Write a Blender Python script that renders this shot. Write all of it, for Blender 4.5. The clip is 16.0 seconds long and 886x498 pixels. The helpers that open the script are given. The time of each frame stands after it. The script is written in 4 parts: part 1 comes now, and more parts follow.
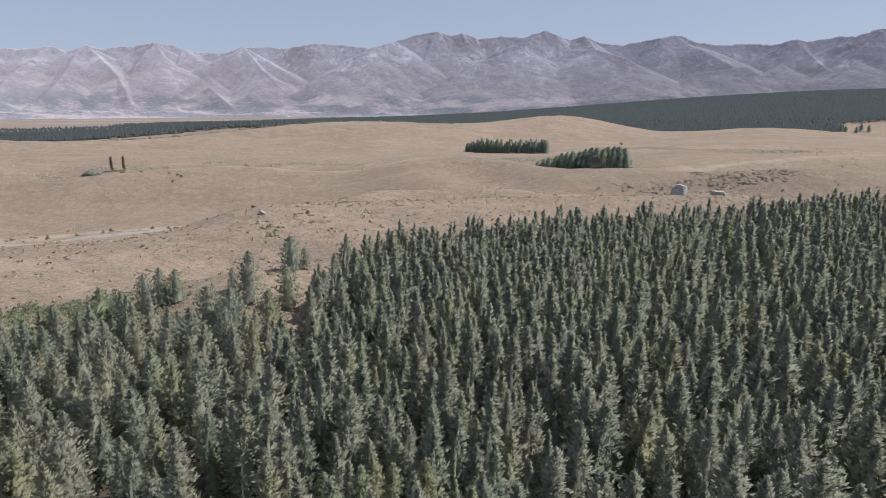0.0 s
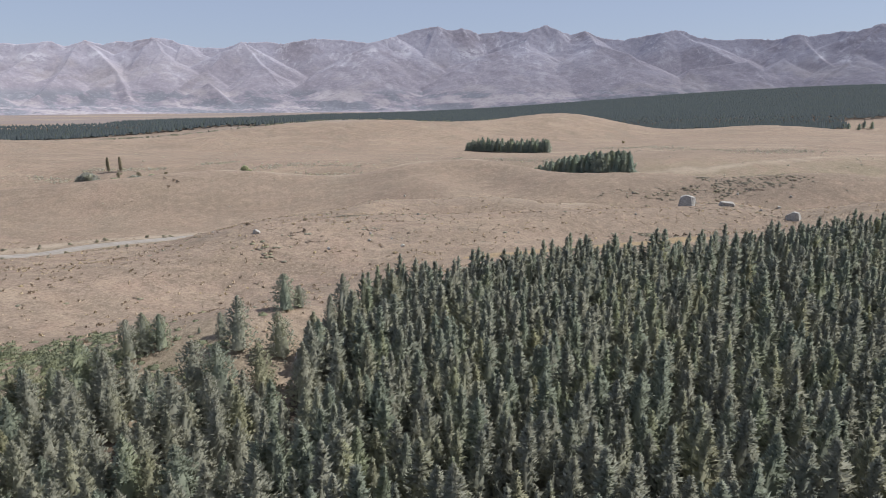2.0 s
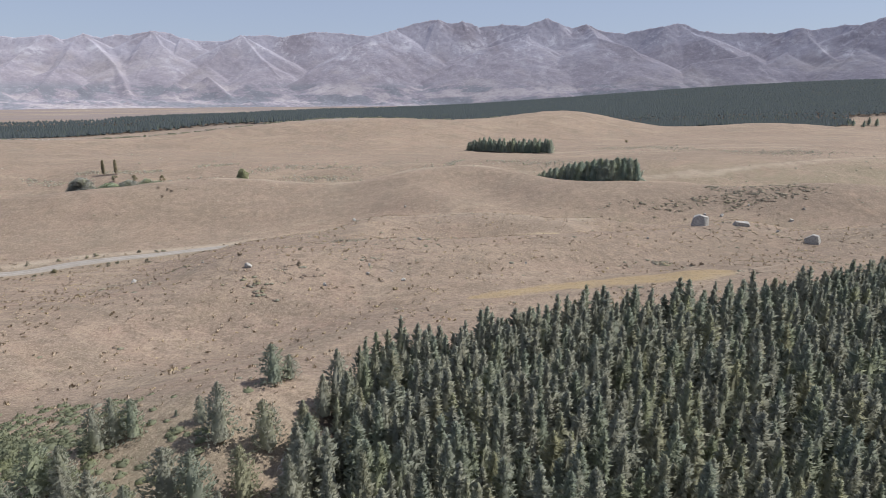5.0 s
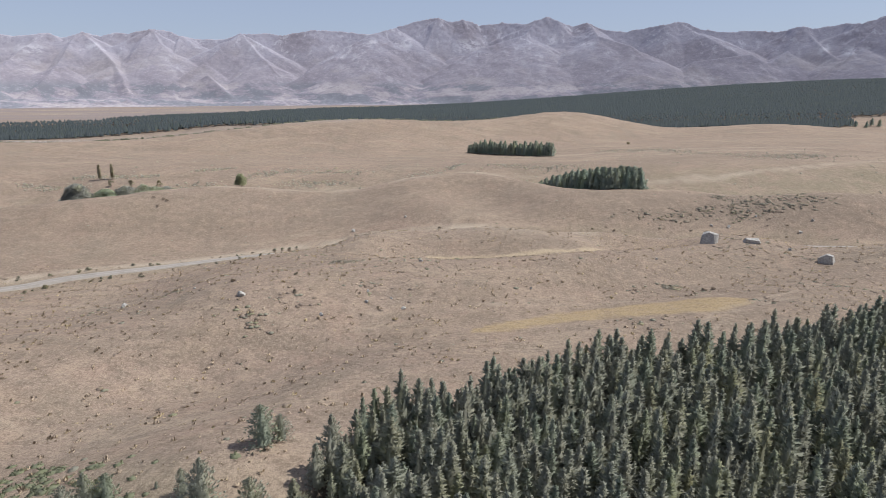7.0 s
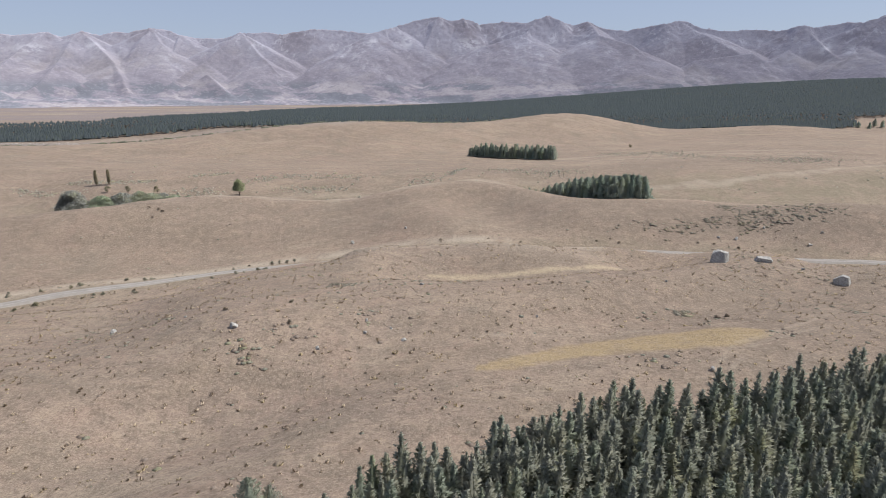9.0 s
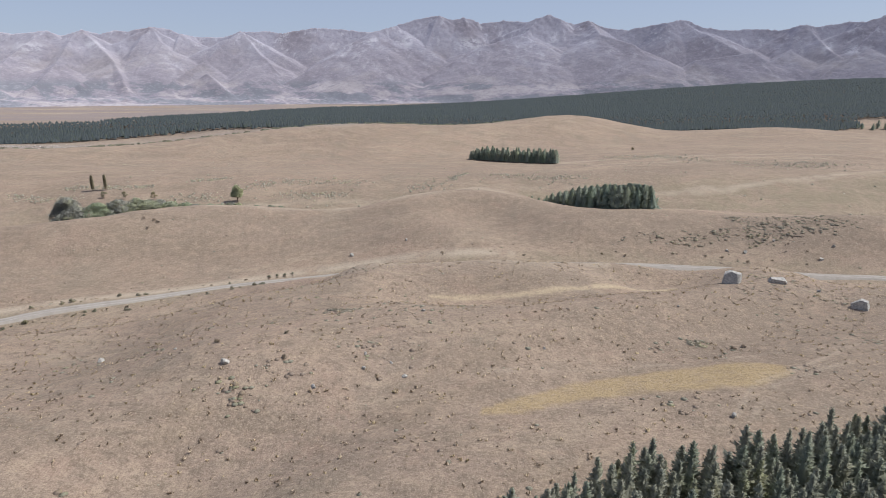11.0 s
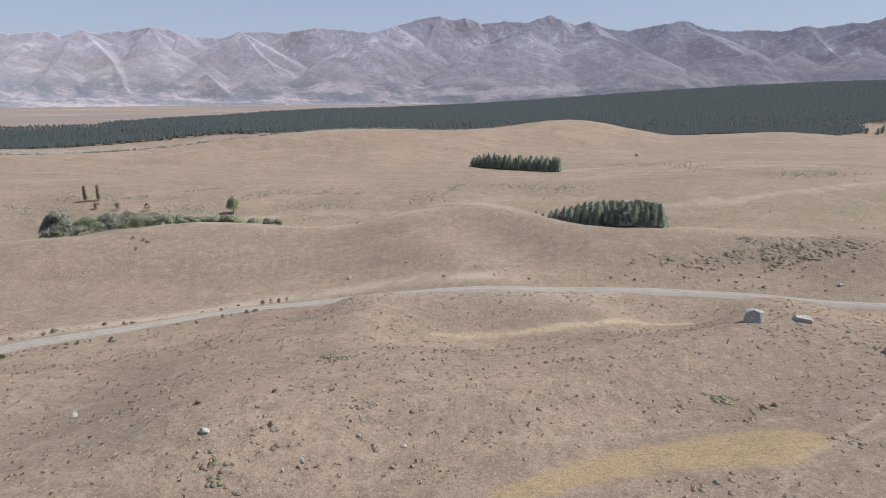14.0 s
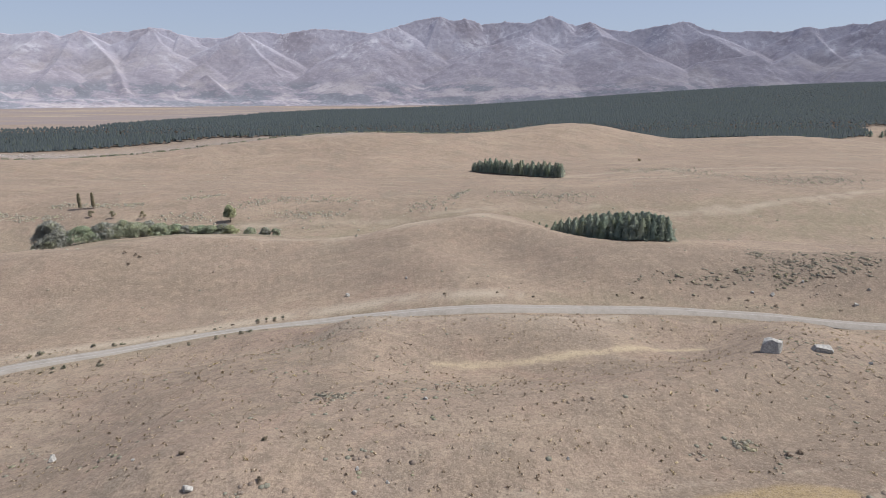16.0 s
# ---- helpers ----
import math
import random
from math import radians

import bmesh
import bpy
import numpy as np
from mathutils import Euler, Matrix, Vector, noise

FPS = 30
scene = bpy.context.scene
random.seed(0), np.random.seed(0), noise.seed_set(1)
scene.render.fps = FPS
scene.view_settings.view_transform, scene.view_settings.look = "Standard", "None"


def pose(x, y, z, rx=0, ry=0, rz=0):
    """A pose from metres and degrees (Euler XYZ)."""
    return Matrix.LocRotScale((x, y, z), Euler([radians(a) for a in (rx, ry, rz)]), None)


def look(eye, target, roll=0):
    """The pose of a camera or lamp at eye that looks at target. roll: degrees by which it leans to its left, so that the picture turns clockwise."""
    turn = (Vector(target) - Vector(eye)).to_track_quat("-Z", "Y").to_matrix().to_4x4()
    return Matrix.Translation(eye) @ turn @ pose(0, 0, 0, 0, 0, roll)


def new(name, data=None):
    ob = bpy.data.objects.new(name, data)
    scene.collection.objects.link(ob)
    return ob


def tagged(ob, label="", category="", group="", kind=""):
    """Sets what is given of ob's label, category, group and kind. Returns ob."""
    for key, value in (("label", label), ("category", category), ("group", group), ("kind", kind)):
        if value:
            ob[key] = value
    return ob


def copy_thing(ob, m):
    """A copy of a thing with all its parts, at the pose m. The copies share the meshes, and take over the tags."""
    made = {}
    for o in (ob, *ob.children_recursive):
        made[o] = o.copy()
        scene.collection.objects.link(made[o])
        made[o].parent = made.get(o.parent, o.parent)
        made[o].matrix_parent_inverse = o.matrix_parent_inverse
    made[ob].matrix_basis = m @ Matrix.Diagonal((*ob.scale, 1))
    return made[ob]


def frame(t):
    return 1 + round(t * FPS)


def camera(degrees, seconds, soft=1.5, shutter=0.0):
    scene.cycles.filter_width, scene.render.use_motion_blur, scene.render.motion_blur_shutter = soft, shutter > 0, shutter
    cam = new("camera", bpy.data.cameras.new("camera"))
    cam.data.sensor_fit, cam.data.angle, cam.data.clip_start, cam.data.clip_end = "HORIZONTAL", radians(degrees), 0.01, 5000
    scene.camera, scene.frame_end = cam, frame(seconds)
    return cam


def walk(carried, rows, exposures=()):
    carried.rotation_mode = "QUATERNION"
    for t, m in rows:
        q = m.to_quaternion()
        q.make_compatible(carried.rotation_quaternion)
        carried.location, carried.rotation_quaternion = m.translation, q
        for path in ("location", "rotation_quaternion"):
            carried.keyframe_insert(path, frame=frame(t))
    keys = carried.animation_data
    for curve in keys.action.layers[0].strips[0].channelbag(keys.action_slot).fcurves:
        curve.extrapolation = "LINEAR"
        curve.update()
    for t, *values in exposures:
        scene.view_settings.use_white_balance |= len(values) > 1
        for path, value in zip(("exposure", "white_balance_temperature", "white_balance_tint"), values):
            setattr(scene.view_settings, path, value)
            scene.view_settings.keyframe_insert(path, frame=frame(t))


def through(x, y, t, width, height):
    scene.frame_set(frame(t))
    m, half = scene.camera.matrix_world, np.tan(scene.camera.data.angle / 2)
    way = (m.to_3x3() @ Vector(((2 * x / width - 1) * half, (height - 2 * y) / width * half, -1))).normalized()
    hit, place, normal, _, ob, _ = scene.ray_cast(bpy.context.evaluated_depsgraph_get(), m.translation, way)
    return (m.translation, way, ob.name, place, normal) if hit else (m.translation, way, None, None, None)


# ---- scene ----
cam = camera(74.8, 16.0, soft=0.8)
METRES, EYE, TILT, LEAN, TURN = 75.0, 28.9, -14.0, 0.0, 0.0
ROWS = [
    (0.0, 0.0, 0.0, 0.0, -0.0, 0.0, -0.0),
    (0.5, -0.0015, 0.0187, 0.0209, 0.01, -0.12, 0.01),
    (1.0, -0.0031, 0.0371, 0.0421, 0.0, -0.25, 0.02),
    (1.5, -0.0045, 0.0558, 0.0633, -0.0, -0.37, 0.02),
    (2.0, -0.006, 0.0744, 0.0843, -0.0, -0.5, 0.02),
    (2.5, -0.0075, 0.0932, 0.1056, 0.0, -0.62, 0.02),
    (3.0, -0.009, 0.1121, 0.1269, 0.01, -0.75, 0.01),
    (3.5, -0.0105, 0.1314, 0.1481, 0.01, -0.88, 0.01),
    (4.0, -0.012, 0.151, 0.1694, 0.02, -1.0, 0.01),
    (6.5, -0.02, 0.2499, 0.2775, 0.03, -1.31, -0.04),
    (7.0, -0.0213, 0.2702, 0.299, 0.03, -1.36, -0.04),
    (7.5, -0.023, 0.2906, 0.3206, 0.02, -1.4, -0.04),
    (8.0, -0.0245, 0.3116, 0.3424, 0.03, -1.44, -0.04),
    (8.5, -0.0256, 0.3331, 0.3639, 0.05, -1.47, -0.04),
    (9.0, -0.0272, 0.3534, 0.3841, 0.05, -1.5, -0.03),
    (11.5, -0.0363, 0.4682, 0.4935, 0.09, -1.66, -0.11),
    (12.0, -0.0376, 0.4936, 0.5158, 0.1, -1.67, -0.11),
    (12.5, -0.0391, 0.5199, 0.5382, 0.1, -1.66, -0.12),
    (13.0, -0.0407, 0.5462, 0.5609, 0.09, -1.66, -0.15),
    (13.5, -0.0425, 0.5731, 0.5832, 0.08, -1.66, -0.17),
    (14.0, -0.0437, 0.6, 0.6061, 0.1, -1.67, -0.18),
    (14.5, -0.0453, 0.6277, 0.6288, 0.1, -1.67, -0.19),
    (15.0, -0.047, 0.6553, 0.652, 0.11, -1.68, -0.2),
    (15.5, -0.0491, 0.6835, 0.6753, 0.11, -1.67, -0.22),
    (16.0, -0.0505, 0.7114, 0.6985, 0.12, -1.67, -0.23),
]
walk(cam, [(t, pose(0, 0, EYE, TILT, LEAN, TURN) @ pose(METRES * x, METRES * y, METRES * z, 90 + pitch, roll, yaw)) for t, x, y, z, yaw, pitch, roll in ROWS],
     exposures=[(0.0, 0.02), (16.0, 0.02)])

# ---- world and sun ----
SUN_DIR = Vector((0.59, 0.03, 0.805)).normalized()
sky_world = bpy.data.worlds.new("sky")
scene.world = sky_world
sky_world.use_nodes = True
wn = sky_world.node_tree.nodes
sky_tex = wn.new("ShaderNodeTexSky")
sky_tex.sky_type = "NISHITA"
sky_tex.sun_disc = False
sky_tex.sun_elevation = math.asin(SUN_DIR.z)
sky_tex.sun_rotation = math.atan2(SUN_DIR.x, SUN_DIR.y)
sky_tex.altitude = 700
sky_tex.air_density, sky_tex.dust_density, sky_tex.ozone_density = 1.0, 1.2, 2.5
dim = wn.new("ShaderNodeVectorMath")
dim.operation = "SCALE"
dim.inputs["Scale"].default_value = 0.115
haze = wn.new("ShaderNodeMix")
haze.data_type = "RGBA"
haze.inputs[0].default_value = 0.68
haze.inputs[7].default_value = (0.390, 0.440, 0.600, 1.0)
wl = sky_world.node_tree.links
wl.new(sky_tex.outputs["Color"], dim.inputs[0])
wl.new(dim.outputs["Vector"], haze.inputs[6])
wl.new(haze.outputs[2], wn["Background"].inputs["Color"])
wn["Background"].inputs["Strength"].default_value = 1.0
sun_data = bpy.data.lights.new("sun", "SUN")
sun_data.energy, sun_data.angle, sun_data.color = 4.8, radians(0.53), (1.0, 0.975, 0.945)
sun = new("sun", sun_data)
sun.matrix_world = look(SUN_DIR * 300, (0, 0, 0))


# ---- materials ----
class Mat:
    """A node material under construction."""

    def __init__(self, name, roughness=0.9, specular=0.2):
        self.m = bpy.data.materials.new(name)
        self.m.use_nodes = True
        self.n, self.l = self.m.node_tree.nodes, self.m.node_tree.links
        self.bsdf = self.n["Principled BSDF"]
        self.bsdf.inputs["Roughness"].default_value = roughness
        self.bsdf.inputs["Specular IOR Level"].default_value = specular
        self.where = self.n.new("ShaderNodeNewGeometry").outputs["Position"]

    def noise(self, scale, detail=4.0, rough=0.55, stretch=None, at=None):
        node = self.n.new("ShaderNodeTexNoise")
        node.inputs["Scale"].default_value = scale
        node.inputs["Detail"].default_value = detail
        node.inputs["Roughness"].default_value = rough
        src = at or self.where
        if stretch:
            mp = self.n.new("ShaderNodeMapping")
            mp.inputs["Scale"].default_value = stretch
            self.l.new(src, mp.inputs["Vector"])
            src = mp.outputs["Vector"]
        self.l.new(src, node.inputs["Vector"])
        return node.outputs["Fac"]

    def warped(self, scale, reach):
        """Positions pushed about, for streaks that wander."""
        node = self.n.new("ShaderNodeTexNoise")
        node.inputs["Scale"].default_value, node.inputs["Detail"].default_value = scale, 3.0
        self.l.new(self.where, node.inputs["Vector"])
        move = self.n.new("ShaderNodeVectorMath")
        move.operation = "MULTIPLY_ADD"
        move.inputs[1].default_value = (reach, reach, 0)
        self.l.new(node.outputs["Color"], move.inputs[0])
        self.l.new(self.where, move.inputs[2])
        return move.outputs["Vector"]

    def ramp(self, fac, lo, hi):
        node = self.n.new("ShaderNodeMapRange")
        node.interpolation_type = "SMOOTHSTEP"
        node.inputs["From Min"].default_value, node.inputs["From Max"].default_value = lo, hi
        self.l.new(fac, node.inputs["Value"])
        return node.outputs["Result"]

    def math(self, op, a, b):
        node = self.n.new("ShaderNodeMath")
        node.operation = op
        for i, v in enumerate((a, b)):
            if isinstance(v, (int, float)):
                node.inputs[i].default_value = v
            else:
                self.l.new(v, node.inputs[i])
        return node.outputs[0]

    def mix(self, fac, a, b, blend="MIX"):
        node = self.n.new("ShaderNodeMix")
        node.data_type, node.blend_type = "RGBA", blend
        for key, v in ((0, fac), (6, a), (7, b)):
            if isinstance(v, (int, float)):
                node.inputs[key].default_value = v
            elif isinstance(v, tuple):
                node.inputs[key].default_value = (*v, 1.0)
            else:
                self.l.new(v, node.inputs[key])
        return node.outputs[2]

    def attr(self, name):
        node = self.n.new("ShaderNodeAttribute")
        node.attribute_name = name
        return node.outputs["Fac"]

    def bump(self, height, strength, distance):
        node = self.n.new("ShaderNodeBump")
        node.inputs["Strength"].default_value, node.inputs["Distance"].default_value = strength, distance
        self.l.new(height, node.inputs["Height"])
        self.l.new(node.outputs["Normal"], self.bsdf.inputs["Normal"])

    def done(self, colour):
        if isinstance(colour, tuple):
            self.bsdf.inputs["Base Color"].default_value = (*colour, 1.0)
        else:
            self.l.new(colour, self.bsdf.inputs["Base Color"])
        return self.m


def grassland():
    m = Mat("dry_tussock_grass", 0.95, 0.1)
    broad, mid = m.noise(0.009, 6, 0.62), m.noise(0.05, 8, 0.68)
    clump, fine, grain = m.noise(0.34, 8, 0.74), m.noise(1.3, 5, 0.75), m.noise(3.6, 4, 0.7)
    bent = m.warped(0.012, 90.0)
    streak = m.noise(0.030, 10, 0.72, stretch=(0.42, 2.2, 1.0), at=bent)
    rill = m.noise(0.10, 7, 0.66, stretch=(0.45, 1.8, 1.0), at=bent)
    sage, rust = m.noise(0.024, 6, 0.66), m.noise(0.016, 6, 0.64, stretch=(0.7, 1.4, 1.0), at=bent)
    c = m.mix(m.ramp(broad, 0.38, 0.62), (0.242, 0.185, 0.145), (0.292, 0.223, 0.170))
    c = m.mix(m.math("MULTIPLY", m.ramp(mid, 0.47, 0.64), 0.48), c, (0.218, 0.172, 0.122))
    c = m.mix(m.math("MULTIPLY", m.ramp(sage, 0.53, 0.66), 0.50), c, (0.208, 0.179, 0.141))
    c = m.mix(m.math("MULTIPLY", m.ramp(rust, 0.54, 0.66), 0.45), c, (0.317, 0.224, 0.175))
    mottle, blush = m.noise(0.085, 8, 0.72), m.noise(0.06, 7, 0.7, at=bent)
    c = m.mix(m.math("MULTIPLY", m.ramp(mottle, 0.51, 0.60), 0.42), c, (0.198, 0.162, 0.126))
    c = m.mix(m.math("MULTIPLY", m.ramp(blush, 0.52, 0.62), 0.40), c, (0.322, 0.226, 0.169))
    c = m.mix(m.math("MULTIPLY", m.ramp(mottle, 0.46, 0.38), 0.34), c, (0.354, 0.268, 0.191))
    c = m.mix(m.math("MULTIPLY", m.ramp(streak, 0.54, 0.60), 0.58), c, (0.343, 0.273, 0.201))
    c = m.mix(m.math("MULTIPLY", m.ramp(streak, 0.46, 0.40), 0.44), c, (0.192, 0.150, 0.111))
    c = m.mix(m.math("MULTIPLY", m.ramp(rill, 0.55, 0.63), 0.34), c, (0.340, 0.263, 0.188))
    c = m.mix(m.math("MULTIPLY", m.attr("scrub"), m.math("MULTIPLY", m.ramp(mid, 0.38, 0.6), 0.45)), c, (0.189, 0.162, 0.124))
    c = m.mix(m.math("MULTIPLY", m.attr("damp"), m.math("MULTIPLY", m.ramp(mid, 0.30, 0.60), 0.8)), c, (0.206, 0.181, 0.124))
    # browner slope cover, with the hill's shade put into the same colour
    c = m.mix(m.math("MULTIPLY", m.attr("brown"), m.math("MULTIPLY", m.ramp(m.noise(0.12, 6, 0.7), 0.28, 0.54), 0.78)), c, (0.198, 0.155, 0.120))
    c = m.mix(m.math("MULTIPLY", m.ramp(clump, 0.52, 0.60), 0.46), c, (0.163, 0.125, 0.094))
    c = m.mix(m.math("MULTIPLY", m.ramp(clump, 0.47, 0.40), 0.36), c, (0.359, 0.280, 0.204))
    c = m.mix(m.math("MULTIPLY", m.attr("straw"), m.math("MULTIPLY", m.ramp(m.noise(0.16, 5, 0.6), 0.20, 0.55), 0.72)), c, (0.367, 0.271, 0.136))
    c = m.mix(m.math("MULTIPLY", m.attr("wisp"), m.math("MULTIPLY", m.ramp(m.noise(0.35, 5, 0.6), 0.25, 0.50), 0.85)), c, (0.440, 0.358, 0.238))
    c = m.mix(m.math("MULTIPLY", m.attr("slash"), m.math("MULTIPLY", m.ramp(m.noise(0.10, 8, 0.75), 0.32, 0.52), 0.95)), c, (0.281, 0.251, 0.230))
    c = m.mix(m.math("MULTIPLY", m.attr("pale"), m.ramp(mid, 0.3, 0.55)), c, (0.386, 0.325, 0.252))
    c = m.mix(m.math("MULTIPLY", m.ramp(fine, 0.51, 0.63), 0.50), c, (0.139, 0.106, 0.079))
    c = m.mix(m.math("MULTIPLY", m.ramp(fine, 0.48, 0.36), 0.45), c, (0.405, 0.324, 0.241))
    c = m.mix(m.math("MULTIPLY", m.ramp(grain, 0.52, 0.62), 0.40), c, (0.132, 0.101, 0.075))
    c = m.mix(m.math("MULTIPLY", m.ramp(grain, 0.47, 0.36), 0.40), c, (0.420, 0.339, 0.254))
    bands = m.noise(0.004, 6, 0.65, stretch=(0.35, 1.6, 1.0))
    c = m.mix(m.math("MULTIPLY", m.attr("plain"), m.ramp(bands, 0.40, 0.56)), c, (0.229, 0.190, 0.177))
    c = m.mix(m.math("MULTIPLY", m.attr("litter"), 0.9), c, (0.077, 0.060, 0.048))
    m.bump(m.math("ADD", clump, m.math("MULTIPLY", fine, 0.6)), 0.7, 0.6)
    return m.done(c)


def scree():
    m = Mat("hazy_mountain_scree", 0.95, 0.1)
    big, mid, fine = m.noise(0.0022, 8, 0.66), m.noise(0.010, 10, 0.74), m.noise(0.045, 8, 0.78)
    chute = m.noise(0.012, 9, 0.70, stretch=(1.5, 0.8, 0.35))
    patch = m.noise(0.0046, 9, 0.66, stretch=(0.8, 1.5, 1.5))
    # grey scree and rock; the mauve-blue cast is distance haze put into the colours
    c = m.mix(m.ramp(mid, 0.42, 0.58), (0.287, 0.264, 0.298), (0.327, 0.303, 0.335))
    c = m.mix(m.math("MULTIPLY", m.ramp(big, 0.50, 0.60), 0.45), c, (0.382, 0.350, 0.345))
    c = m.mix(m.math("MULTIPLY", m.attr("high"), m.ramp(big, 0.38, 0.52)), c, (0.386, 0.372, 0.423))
    c = m.mix(m.math("MULTIPLY", m.attr("crag"), 0.6), c, (0.242, 0.241, 0.287))
    c = m.mix(m.math("MULTIPLY", m.math("MULTIPLY", m.attr("gully"), m.ramp(chute, 0.46, 0.58)), 0.45), c, (0.551, 0.528, 0.557))
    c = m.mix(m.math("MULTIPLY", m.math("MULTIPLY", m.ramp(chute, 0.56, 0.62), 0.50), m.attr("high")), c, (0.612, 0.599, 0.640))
    c = m.mix(m.math("MULTIPLY", m.attr("foot"), m.math("MULTIPLY", m.ramp(patch, 0.50, 0.53), 0.9)), c, (0.216, 0.225, 0.252))
    c = m.mix(m.math("MULTIPLY", m.attr("foot"), m.math("MULTIPLY", m.ramp(patch, 0.47, 0.42), 0.7)), c, (0.458, 0.419, 0.423))
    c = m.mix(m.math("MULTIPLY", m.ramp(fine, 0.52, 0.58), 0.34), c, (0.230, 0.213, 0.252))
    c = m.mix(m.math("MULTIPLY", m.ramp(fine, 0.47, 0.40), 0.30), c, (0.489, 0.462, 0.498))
    c = m.mix(m.math("MULTIPLY", m.attr("screes"), m.math("MULTIPLY", m.ramp(m.noise(0.02, 6, 0.7), 0.40, 0.56), 0.6)), c, (0.650, 0.639, 0.667))
    m.bsdf.inputs["Diffuse Roughness"].default_value = 1.0
    m.bump(m.math("ADD", mid, m.math("MULTIPLY", fine, 0.4)), 0.22, 8.0)
    return m.done(c)


def needles(name, dark, light, through=0.2):
    """Foliage: varies from tree to tree and spray to spray, and lets some light through."""
    m = Mat(name, 0.9, 0.06)
    info = m.n.new("ShaderNodeObjectInfo").outputs["Random"]
    island = m.n.new("ShaderNodeNewGeometry").outputs["Random Per Island"]
    tree = m.noise(0.33, 2, 0.5)
    warm = m.noise(0.21, 3, 0.5, stretch=(1.0, 1.0, 0.2))
    c = m.mix(m.ramp(tree, 0.40, 0.60), dark, light)
    c = m.mix(m.math("MULTIPLY", m.ramp(warm, 0.50, 0.68), 0.7), c, (light[0] * 1.12, light[1] * 1.12, light[2] * 0.78))
    c = m.mix(m.math("MULTIPLY", island, 0.35), c, tuple(v * 1.15 for v in light))
    tone = m.math("FRACT", m.math("ADD", info, m.attr("tone")), 0.0)
    c = m.mix(m.math("MULTIPLY", m.ramp(tone, 0.40, 0.10), 0.40), c, (dark[0] * 0.90, dark[1] * 1.06, dark[2] * 0.96))
    c = m.mix(m.math("MULTIPLY", m.ramp(tone, 0.55, 0.80), 0.45), c, (light[0] * 0.95, light[1] * 0.92, light[2] * 0.91))
    c = m.mix(m.math("MULTIPLY", m.ramp(tone, 0.94, 0.98), 0.32), c, (light[0] * 1.10, light[1] * 1.05, light[2] * 0.62))
    glow = m.n.new("ShaderNodeBsdfTranslucent")
    both = m.n.new("ShaderNodeMixShader")
    both.inputs["Fac"].default_value = through
    m.l.new(c, glow.inputs["Color"])
    m.l.new(m.bsdf.outputs["BSDF"], both.inputs[1])
    m.l.new(glow.outputs["BSDF"], both.inputs[2])
    m.l.new(both.outputs["Shader"], m.n["Material Output"].inputs["Surface"])
    return m.done(c)


def speckled(name, a, b, scale, roughness=0.9, bump=0.0):
    m = Mat(name, roughness, 0.2)
    f = m.noise(scale, 6, 0.65)
    c = m.mix(m.ramp(f, 0.38, 0.62), a, b)
    c = m.mix(m.math("MULTIPLY", m.ramp(m.noise(scale * 0.22, 4, 0.6), 0.45, 0.7), 0.5), c, tuple(v * 0.72 for v in a))
    if bump:
        m.bump(f, 0.8, bump)
    return m.done(c)


GRASS, SCREE = grassland(), scree()
NEEDLES = needles("pine_needles", (0.306, 0.320, 0.262), (0.382, 0.384, 0.310), 0.48)
NEEDLES_DARK = needles("dark_pine_needles", (0.232, 0.270, 0.231), (0.341, 0.372, 0.301), 0.3)
# far needles are bluer than the near ones: distance haze painted in
NEEDLES_HAZED = needles("hazed_pine_needles", (0.060, 0.074, 0.082), (0.084, 0.099, 0.103), 0.3)
BARK = speckled("pine_bark", (0.14, 0.10, 0.075), (0.20, 0.155, 0.12), 3.0)
DEADWOOD = speckled("bleached_deadwood", (0.50, 0.46, 0.42), (0.62, 0.58, 0.54), 4.0)
ROCK = speckled("grey_boulder_rock", (0.292, 0.279, 0.261), (0.455, 0.433, 0.389), 1.6, 0.9, 0.4)
GRAVEL = speckled("road_gravel", (0.280, 0.251, 0.216), (0.315, 0.284, 0.248), 1.1, 0.95, 0.02)
TRACK = speckled("worn_wheel_track", (0.323, 0.301, 0.273), (0.367, 0.343, 0.311), 1.5, 0.95)
LEAVES = needles("willow_leaves", (0.330, 0.356, 0.262), (0.430, 0.448, 0.340), 0.35)
GREYLEAF = needles("grey_willow_leaves", (0.289, 0.292, 0.260), (0.365, 0.365, 0.326), 0.35)
THICKET = needles("thorny_thicket", (0.286, 0.268, 0.215), (0.383, 0.354, 0.289), 0.3)
BROOM = needles("low_broom", (0.236, 0.238, 0.159), (0.292, 0.289, 0.196), 0.4)
OLIVE = needles("poplar_leaves", (0.294, 0.259, 0.186), (0.377, 0.327, 0.233))
SCRUB = needles("matagouri_scrub", (0.269, 0.217, 0.175), (0.344, 0.282, 0.229), 0.35)
GREENSCRUB = needles("green_scrub", (0.247, 0.238, 0.186), (0.313, 0.299, 0.237), 0.35)
STRAWTUFT = needles("dry_tussock_blades", (0.287, 0.230, 0.174), (0.461, 0.371, 0.279))


# ---- the land ----
# the lie of the land: a rolling profile along the view, with swells laid over it
PROFILE = [
    (-400.0, 6.0),
    (20.0, -0.1),
    (100.0, 0.8),
    (150.0, 2.2),
    (195.0, 5.3),
    (240.0, -16.4),
    (285.0, -27.1),
    (330.0, -21.8),
    (385.0, -23.7),
    (450.0, -40.5),
    (560.0, -22.9),
    (700.0, -29.6),
    (860.0, -32.9),
    (1000.0, -42.6),
    (1120.0, -55.4),
    (1400.0, -25.0),
    (2200.0, -38.6),
    (5200.0, -40.4),
]
